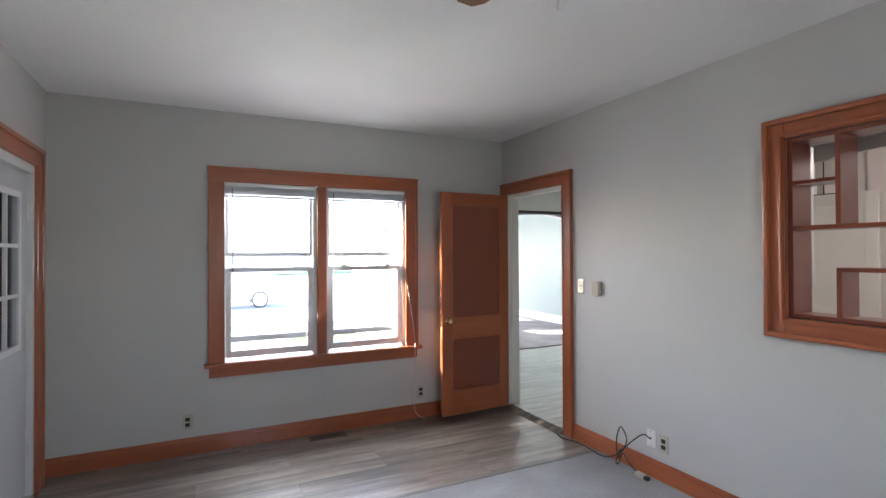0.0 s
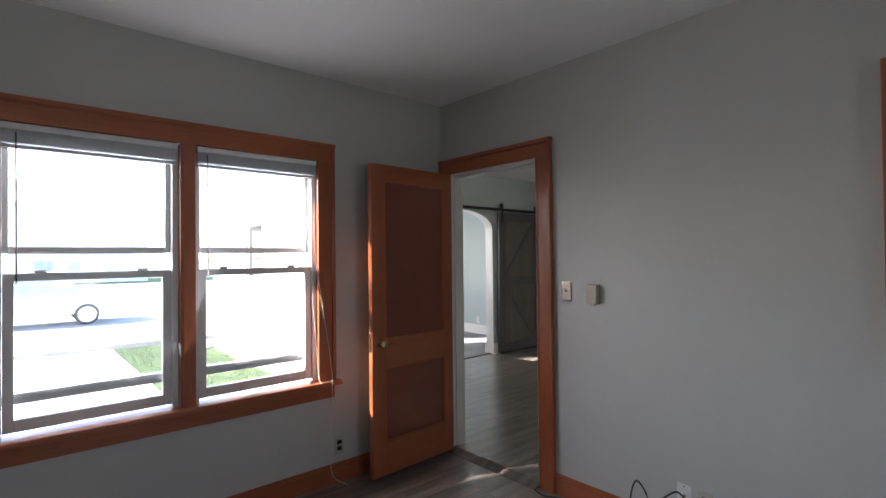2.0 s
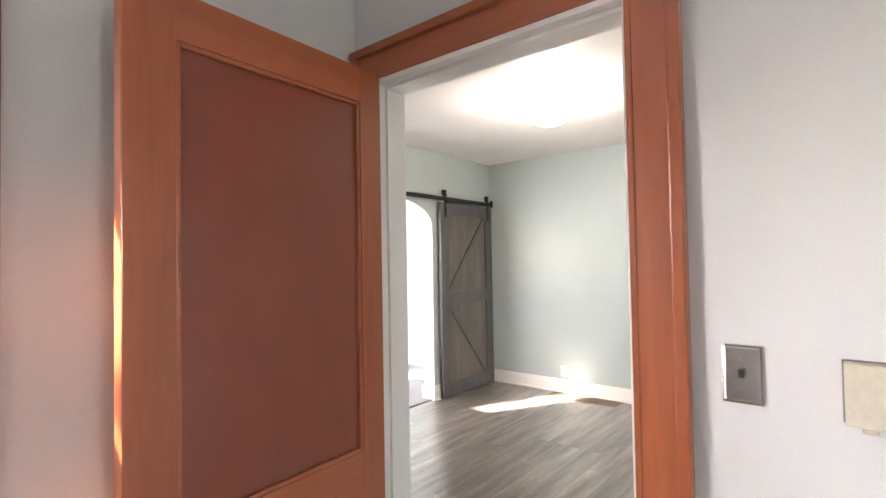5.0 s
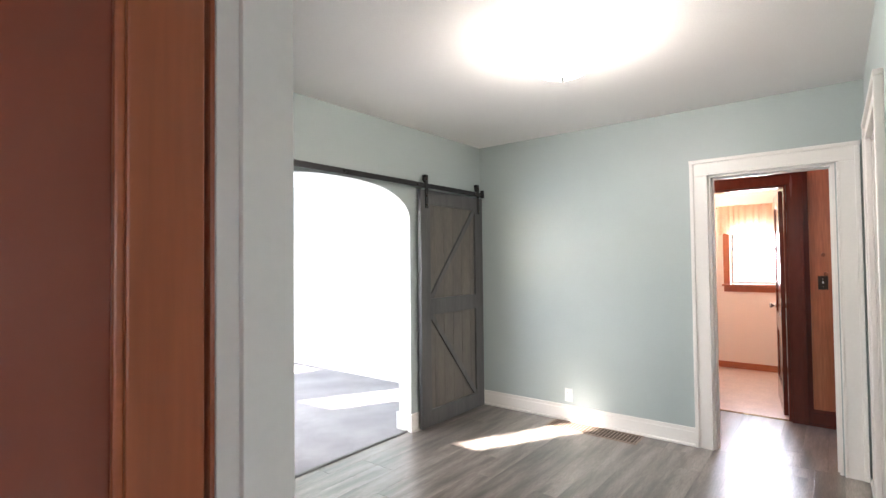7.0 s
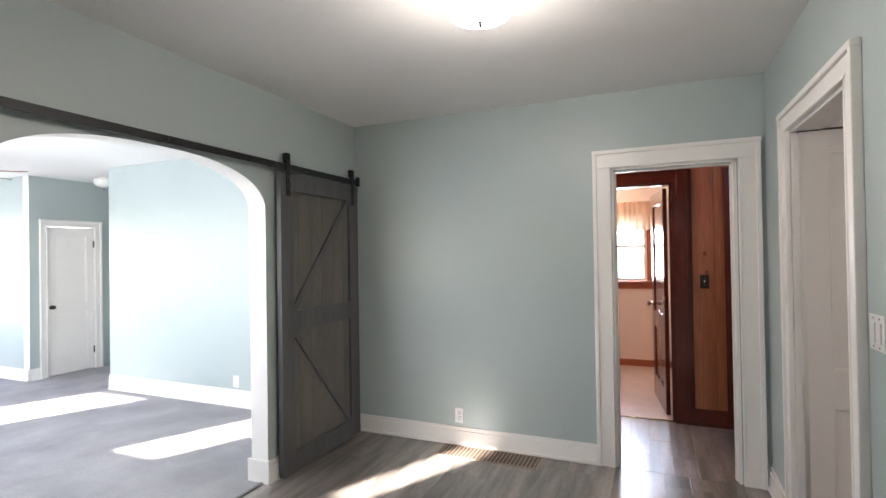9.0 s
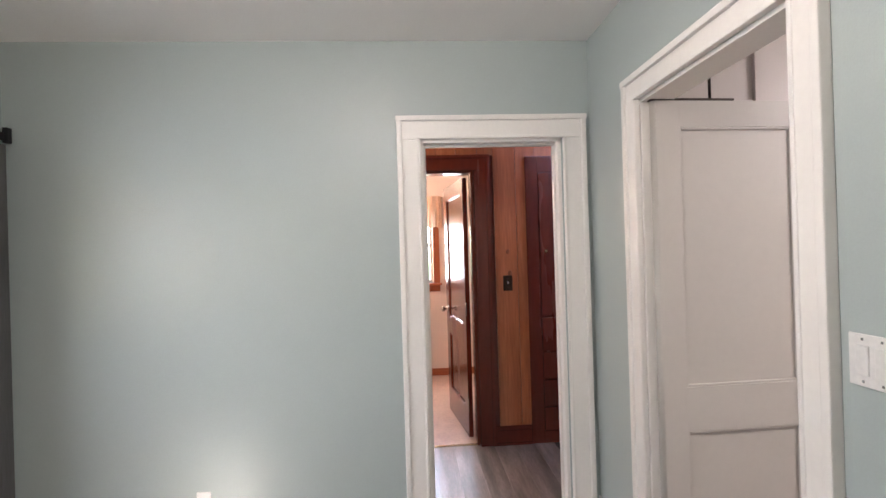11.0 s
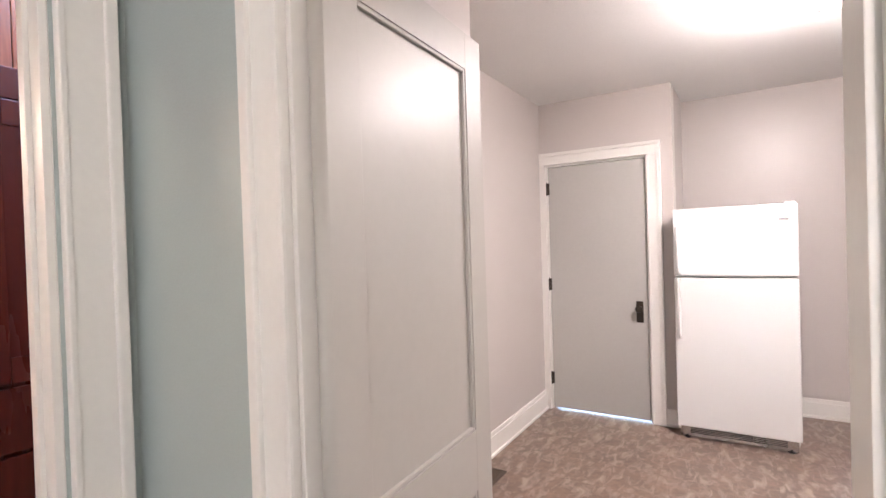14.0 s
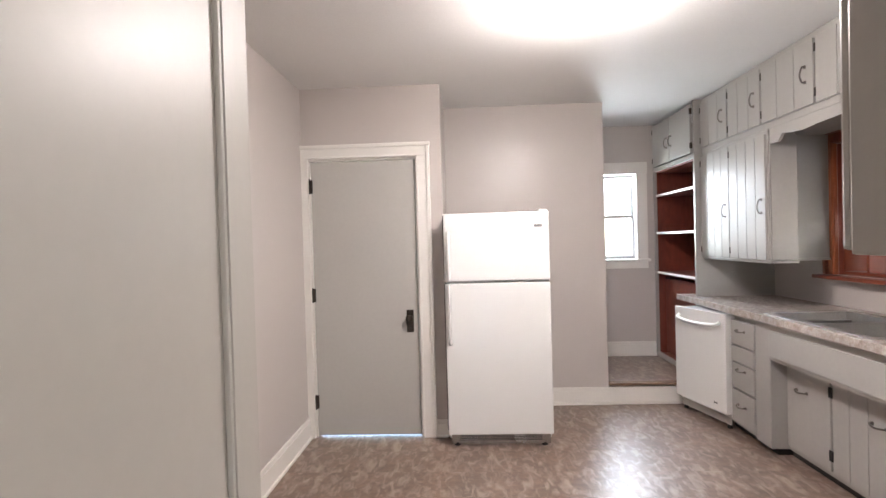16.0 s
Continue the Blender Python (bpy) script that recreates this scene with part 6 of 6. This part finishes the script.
def near_units():
    """The wall cabinet and the range on the wall beside the dining doorway."""
    c = thing("wall_cabinet", (4.6, 2.87, 1.40), "dark-shaded grey wall cabinet over the range", "cabinet")
    part("body", boxes((3.95, 5.445, 2.752, KIT_N, 1.41, 2.55, 0.004)), M_CAB, c)
    for a, b in ((4.72, 5.06), (5.07, 5.441)):
        d = part("door", boxes((a, b, 2.733, 2.751, 1.415, 2.545, 0.005)), M_CAB, c)
        pull(d, (a + 0.05 if a > 4.8 else b - 0.05, 2.733, 1.60), (0, 0, 1), out=(0, -1, 0))
    r = thing("kitchen_range", (4.95, 2.7, 0), "white range with coil burners", "range")
    x0, x1, yf = 4.57, 5.335, 2.35
    part("body", boxes((x0, x1, yf + 0.02, KIT_N - 0.02, 0.08, 0.875, 0.006)), M_ENAMEL, r)
    part("base", boxes((x0 + 0.02, x1 - 0.02, yf + 0.08, KIT_N - 0.04, 0, 0.08)), M_DARK, r)
    part("cooktop", boxes((x0, x1, yf, KIT_N - 0.02, 0.876, 0.894, 0.006), (x0, x1, yf, yf + 0.025, 0.892, 0.902, 0.004), (x0, x0 + 0.025, yf + 0.02, KIT_N - 0.1, 0.892, 0.902, 0.004), (x1 - 0.025, x1, yf + 0.02, KIT_N - 0.1, 0.892, 0.902, 0.004)), M_ENAMEL, r)
    part("control_panel", boxes((x0, x1, KIT_N - 0.09, KIT_N - 0.022, 0.895, 1.08, 0.01)), M_ENAMEL, r)
    d = part("oven_door", boxes((x0 + 0.01, x1 - 0.01, yf - 0.02, yf + 0.02, 0.27, 0.80, 0.008)), M_ENAMEL, r)
    part("handle", tube(smooth_path([(x0 + 0.06, yf - 0.02, 0.75), (x0 + 0.09, yf - 0.06, 0.75), (x1 - 0.09, yf - 0.06, 0.75), (x1 - 0.06, yf - 0.02, 0.75)], 5), 0.012), M_ENAMEL, d)
    part("drawer", boxes((x0 + 0.01, x1 - 0.01, yf - 0.015, yf + 0.02, 0.09, 0.25, 0.008)), M_ENAMEL, r)
    for x, y, q in ((x0 + 0.2, yf + 0.17, 0.10), (x1 - 0.2, yf + 0.17, 0.08), (x0 + 0.2, yf + 0.43, 0.08), (x1 - 0.2, yf + 0.43, 0.10)):
        b = part("burner", turned([(q + 0.012, 0.894), (q + 0.012, 0.898), (q, 0.896), (q * 0.4, 0.8955)], 24, "z", (x, y, 0)), M_STEEL, r)
        pts = [(x + math.cos(a * 0.5) * (0.015 + a * (q - 0.02) / 38), y + math.sin(a * 0.5) * (0.015 + a * (q - 0.02) / 38), 0.905) for a in range(38)]
        part("coil", tube(pts, 0.0045, 6), M_DARK, b)
    for i in range(4):
        part("dial", turned([(0.022, 0), (0.02, -0.02), (0.01, -0.024)], 16, "y", (x0 + 0.12 + i * 0.17, KIT_N - 0.09, 1.0)), M_DARK, r)


near_units()

# small hook in the niche behind the swing door
hk = thing("wall_hook", (6.50, 2.70, 2.30), "small dark metal hook on the niche wall", "hook")
part("plate", boxes((6.494, 6.50, 2.688, 2.712, 2.29, 2.345, 0.002)), M_DARKMETAL, hk)
part("hook", tube(smooth_path([(6.496, 2.70, 2.335), (6.47, 2.70, 2.33), (6.455, 2.70, 2.30), (6.47, 2.70, 2.275), (6.485, 2.70, 2.285)], 5), 0.004), M_DARKMETAL, hk)

# ---- outside ----
M_LAWN = surface("lawn_soil", (0.14, 0.19, 0.09), 0.9, (0.10, 0.14, 0.065), 1.5, 30, fine=0.3, bump=0.5)
M_GRASS = surface("grass_blade", (0.13, 0.19, 0.085), 0.6, (0.08, 0.13, 0.06), 3, 20, bump=0)
# Colours from road to far panes are lightened; the outdoor glare is in them.
M_ROAD = surface("glare_pale_road", (0.46, 0.455, 0.44), 0.85, scale=2, grain=120, vary=0.2, bump=0.5)
M_WALK = surface("concrete", (0.48, 0.47, 0.45), 0.85, scale=2, grain=80, vary=0.15, bump=0.3)
M_SIDING = surface("pale_siding", (0.84, 0.84, 0.83), 0.6, scale=2, grain=50, vary=0.08)
M_ROOF = surface("glare_pale_shingle", (0.6, 0.59, 0.58), 0.85, scale=4, grain=60, vary=0.25, bump=0.4)
M_CAR = surface("glare_pale_car_paint", (0.62, 0.70, 0.72), 0.25, scale=2, grain=60, vary=0.05, metal=0.3, coat=1.0, bump=0)
M_TYRE = surface("tyre_rubber", (0.12, 0.12, 0.12), 0.8, scale=8, grain=60)
M_CARGLASS = surface("glare_pale_car_glass", (0.40, 0.46, 0.48), 0.15, scale=2, grain=20, bump=0)
M_FARPANE = surface("far_window_glass", (0.45, 0.47, 0.48), 0.3, scale=2, grain=20, bump=0)
M_LEAF = surface("hedge_leaf", (0.05, 0.10, 0.03), 0.5, (0.03, 0.06, 0.02), 3, 20, bump=0)
M_BARK = surface("bark", (0.10, 0.075, 0.055), 0.9, scale=5, grain=50, vary=0.3, bump=0.6)
GZ = -0.60
solid("ground", boxes((-400, 400, -400, 600, GZ - 0.5, GZ)), M_LAWN, "lawn round the house", "ground", kind="structure")
# Pale slab widened over the lawn, stands in for sun glare there.
solid("pavement", boxes((-60, 2.3, 6.3, 14.4, GZ - 0.1, GZ + 0.03, 0.01), (3.95, 9.0, 13.2, 14.4, GZ - 0.1, GZ + 0.03, 0.01)), M_WALK, "pale pavement spread over the lawn in place of sun glare", "pavement", kind="structure", at=(0, 11.3, GZ))
# Road stretched far back and coloured pale to carry the outdoor glare.
solid("road", boxes((-80, 80, 14.6, 50.0, GZ - 0.12, GZ + 0.012)), M_ROAD, "road with the outdoor glare in its pale colour", "road", kind="structure", at=(0, 18, GZ))
solid("kerb", boxes((-80, 80, 14.42, 14.6, GZ - 0.1, GZ + 0.13, 0.02)), M_WALK, "concrete kerb", "kerb", kind="structure", at=(0, 14.5, GZ))


def foundation():
    solid("wall_foundation", boxes((DEN_W - 0.14, 3.0, DEN_N + 0.01, DEN_N + 0.19, GZ, -0.06), (4.06, 4.16, 4.4, 13.0, GZ, -0.01)), M_WALK, "grey concrete foundation", "foundation", kind="structure")


foundation()


def porch():
    """The closed, unlit porch behind the outside door."""
    X0, X1, Y0, Y1 = -2.4, DEN_W - 0.155, 2.45, 4.35
    m = surface("grey_porch_boards", (0.33, 0.34, 0.35), 0.7, scale=2, grain=60, vary=0.15)
    solid("wall_porch", boxes((X0 - 0.1, X0, Y0, Y1, GZ, 2.5), (X0 - 0.1, X1, Y0 - 0.1, Y0, GZ, 2.5), (X0 - 0.1, X1, Y1, Y1 + 0.1, GZ, 2.5)), m, "grey boarded wall of the closed porch", "wall", kind="structure")
    solid("ceiling_porch", boxes((X0 - 0.15, X1, Y0 - 0.15, Y1 + 0.15, 2.5, 2.58)), m, "grey boarded porch ceiling", "ceiling", kind="structure")
    solid("floor_porch", boxes((X0, X1, Y0, Y1, GZ, -0.12)), M_WALK, "concrete porch floor", "floor", kind="structure")


porch()


def grass():
    rng = random.Random(5)
    verts, faces = [], []
    for _ in range(110000):
        x, y = rng.uniform(0.2, 4.0), 4.5 + 9.8 * rng.random() ** 1.3
        if x < 2.3 and y > 6.25:
            continue
        h, a, lean = rng.uniform(0.012, 0.04), rng.uniform(0, math.tau), rng.uniform(0.03, 0.08)
        c, s = math.cos(a), math.sin(a)
        w = rng.uniform(0.004, 0.010)
        i = len(verts)
        verts += [(x - c * w, y - s * w, GZ), (x + c * w, y + s * w, GZ), (x - s * lean, y + c * lean, GZ + h)]
        faces.append((i, i + 1, i + 2))
    me = bpy.data.meshes.new("grass")
    me.from_pydata(verts, [], faces)
    me.materials.append(M_GRASS)
    tagged(new("grass", me), "short uneven green grass outside the window", "grass", kind="stuff")


grass()


def leaf_cloud(n, inside, size, seed):
    rng = random.Random(seed)
    verts, faces = [], []
    while len(faces) < n:
        p = inside(rng)
        if p is None:
            continue
        a = Vector((rng.uniform(-1, 1), rng.uniform(-1, 1), rng.uniform(-1, 1))).normalized()
        b = a.orthogonal().normalized()
        L = size * rng.uniform(0.6, 1.3)
        i = len(verts)
        verts += [p - a * L, p + b * L * 0.45, p + a * L, p - b * L * 0.45]
        faces.append((i, i + 1, i + 2, i + 3))
    bm = bmesh.new()
    vs = [bm.verts.new(v) for v in verts]
    for fc in faces:
        bm.faces.new([vs[k] for k in fc])
    return bm


def sun_screen():
    # Unseen shrub, added to keep all but a sliver of sun off the den.
    h = thing("sun_screen_shrub", (-1.0, 4.95, GZ), "added unseen evergreen shrub that screens the den window from sun", "shrub")
    def inside(r):
        x, z = r.uniform(-3.2, 0.13), r.uniform(GZ, 3.6)
        y = r.uniform(4.62, 5.14)
        edge = 0.10 * noise.noise(Vector((x * 2, y * 2, z * 3)))
        return None if x > 0.06 + edge or z > 3.4 + 2 * edge else Vector((x, y, z))
    part("crown", leaf_cloud(16000, inside, 0.09, 3), M_LEAF, h)
    for x in (-2.6, -1.7, -0.8, -0.2):
        part("trunk", turned([(0.06, GZ), (0.045, 1.0), (0.015, 2.9)], 8, "z", (x, 4.9, 0)), M_BARK, h)


sun_screen()


def parked_car():
    c = thing("car", (1.05, 21.1, GZ), "blue car, paled for glare, parked at the far kerb", "car")
    z = GZ + 0.02
    bm = bmesh.new()
    prof = [(-2.15, 0.35), (-2.2, 0.62), (-2.05, 0.80), (-1.25, 0.92), (-0.65, 1.38), (0.75, 1.42), (1.45, 0.98), (2.05, 0.90), (2.2, 0.65), (2.15, 0.33)]
    vs = [[bm.verts.new((1.05 + px, 21.1 + s * (0.84 if pz < 1.0 else 0.66), z + pz)) for px, pz in prof] for s in (-1, 1)]
    bm.faces.new(vs[0])
    bm.faces.new(vs[1][::-1])
    for k in range(len(prof)):
        j = (k + 1) % len(prof)
        bm.faces.new((vs[0][k], vs[1][k], vs[1][j], vs[0][j]))
    bmesh.ops.recalc_face_normals(bm, faces=bm.faces)
    bmesh.ops.bevel(bm, geom=bm.edges[:], offset=0.04, segments=2, affect="EDGES")
    part("body", bm, M_CAR, c)
    for s in (-1, 1):
        for a, b in ((-1.05, -0.1), (0.0, 0.95)):
            part("window", boxes((1.05 + a, 1.05 + b, 21.1 + s * 0.70, 21.1 + s * 0.80, z + 0.98, z + 1.28, 0.03)), M_CARGLASS, c)
        for x in (-1.35, 1.35):
            w = part("wheel", turned([(0.2, -0.1), (0.32, -0.09), (0.33, 0.0), (0.32, 0.09), (0.2, 0.1)], 24, "y", (1.05 + x, 21.1 + s * 0.78, z + 0.31)), M_TYRE, c)
            part("rim", turned([(0.25, -0.03), (0.24, 0.02), (0.05, 0.03)], 20, "y", (1.05 + x, 21.1 + s * 0.87, z + 0.31)), M_STEEL, w)


parked_car()


def far_house(x, y, w, d, h, openings, label):
    """A gabled house whose front faces the road; openings: (x, z, width, height)."""
    t = thing("house", (x, y, GZ), label, "house")
    part("wall", boxes((x - w / 2, x + w / 2, y - d / 2, y + d / 2, GZ, GZ + h)), M_SIDING, t)
    bm = bmesh.new()
    a = [(y - d / 2 - 0.5, GZ + h - 0.1), (y + d / 2 + 0.5, GZ + h - 0.1), (y, GZ + h + d * 0.3)]
    vs = [[bm.verts.new((xx, py, pz)) for py, pz in a] for xx in (x - w / 2 - 0.4, x + w / 2 + 0.4)]
    bm.faces.new(vs[0])
    bm.faces.new(vs[1][::-1])
    for k in range(3):
        bm.faces.new((vs[0][k], vs[1][k], vs[1][(k + 1) % 3], vs[0][(k + 1) % 3]))
    bmesh.ops.recalc_face_normals(bm, faces=bm.faces)
    part("roof", bm, M_ROOF, t)
    yf = y - d / 2
    for xx, z, ww, hh in openings:
        f = part("window", boxes((xx - ww / 2 - 0.1, xx + ww / 2 + 0.1, yf - 0.05, yf + 0.02, z - hh / 2 - 0.1, z + hh / 2 + 0.1, 0.02)), M_VINYL, t)
        part("pane", boxes((xx - ww / 2, xx + ww / 2, yf - 0.06, yf - 0.045, z - hh / 2, z + hh / 2)), M_FARPANE, f)


far_house(3.0, 59.5, 15, 8, 7.0, ((3.76, 4.36, 0.6, 1.15), (5.54, 4.40, 0.6, 1.15), (-0.4, 4.36, 0.6, 1.15), (2.7, 0.95, 1.3, 0.9), (4.8, 0.95, 0.9, 0.8)), "pale two-storey house across the road")

# ---- boards, planks ----
def pieces(parent, name, rows, mat):
    """Alike pieces on shared meshes: rows of (centre, size)."""
    cache = {}
    for (cx, cy, cz), (sx, sy, sz), bev in rows:
        key = (round(sx, 4), round(sy, 4), round(sz, 4))
        if key not in cache:
            cache[key] = mesh_of(name, boxes((-sx / 2, sx / 2, -sy / 2, sy / 2, -sz / 2, sz / 2, bev)), mat)
        ob = new(name, cache[key])
        ob.location = (cx, cy, cz)
        ob.parent = parent


def planks(parent, x0, x1, y0, y1, z, rng, skip=()):
    w, L = 0.152, 1.22
    rows = []
    y, r = y0, 0
    while y < y1 - 0.005:
        yb = min(y + w, y1)
        x = x0 - rng.choice((0.0, 0.31, 0.61, 0.92))
        while x < x1 - 0.01:
            a, b = max(x, x0), min(x + L, x1)
            if b - a > 0.02:
                rows.append((((a + b) / 2, (y + yb) / 2, z - 0.005), (b - a - 0.0008, yb - y - 0.0008, 0.010), 0.0008))
            x += L
        y += w
    pieces(parent, "plank", rows, M_PLANK)


rng = random.Random(11)
planks(floor_den, DEN_W + 0.0, DEN_E, 2.806, DEN_N, FD, rng)
planks(floor_dining, DIN_W - 0.098, DIN_E, 3.165, 6.188, 0.0, rng)
planks(floor_dining, DIN_E + 0.001, HALL_E + 0.01, 3.10, 6.18, 0.0, rng)
planks(floor_dining, 5.52, 6.34, 3.062, 3.164, 0.0, rng)
hall = bpy.data.objects["wall_hall_east"]
rows = []
y = 2.0
for k in range(60):
    w = (0.145, 0.17, 0.12, 0.16)[k % 4]
    if y > 6.15:
        break
    z0 = 0.0
    ym = y + w / 2
    if 2.36 < ym < 3.262:
        z0 = 2.17
    if 3.54 < ym < 4.56:
        z0 = 2.186
    if ym < 3.262 and y + w > 3.262:
        w = 3.262 - y + 0.0
        ym = y + w / 2
    rows.append(((HALL_E + 0.009, ym, (z0 + 2.59) / 2), (0.018, w - 0.003, 2.59 - z0), 0.003))
    y += w
pieces(hall, "board", rows, M_PINE)
kn = random.Random(4)
for cx, cy, cz in [r[0] for r in rows]:
    for _ in range(2):
        z = kn.uniform(0.25, 2.45)
        if 2.3 < cy < 3.28 and z < 2.2 or 3.5 < cy < 4.58 and z < 2.22:
            continue
        ob = new("knot", bpy.data.meshes["knot"] if "knot" in bpy.data.meshes else mesh_of("knot", turned([(0.018, 0), (0.016, -0.0012), (0.006, -0.0016)], 12, "x"), M_KNOT))
        ob.location, ob.scale, ob.parent = (HALL_E + 0.0002, cy + kn.uniform(-0.03, 0.03), z), (1, kn.uniform(0.5, 0.9), kn.uniform(0.7, 1.3)), hall
baseboard("x", HALL_E, -1, 3.263, 3.535, M_REDWOOD, "dark red stained baseboard", 0.14, 0.02)
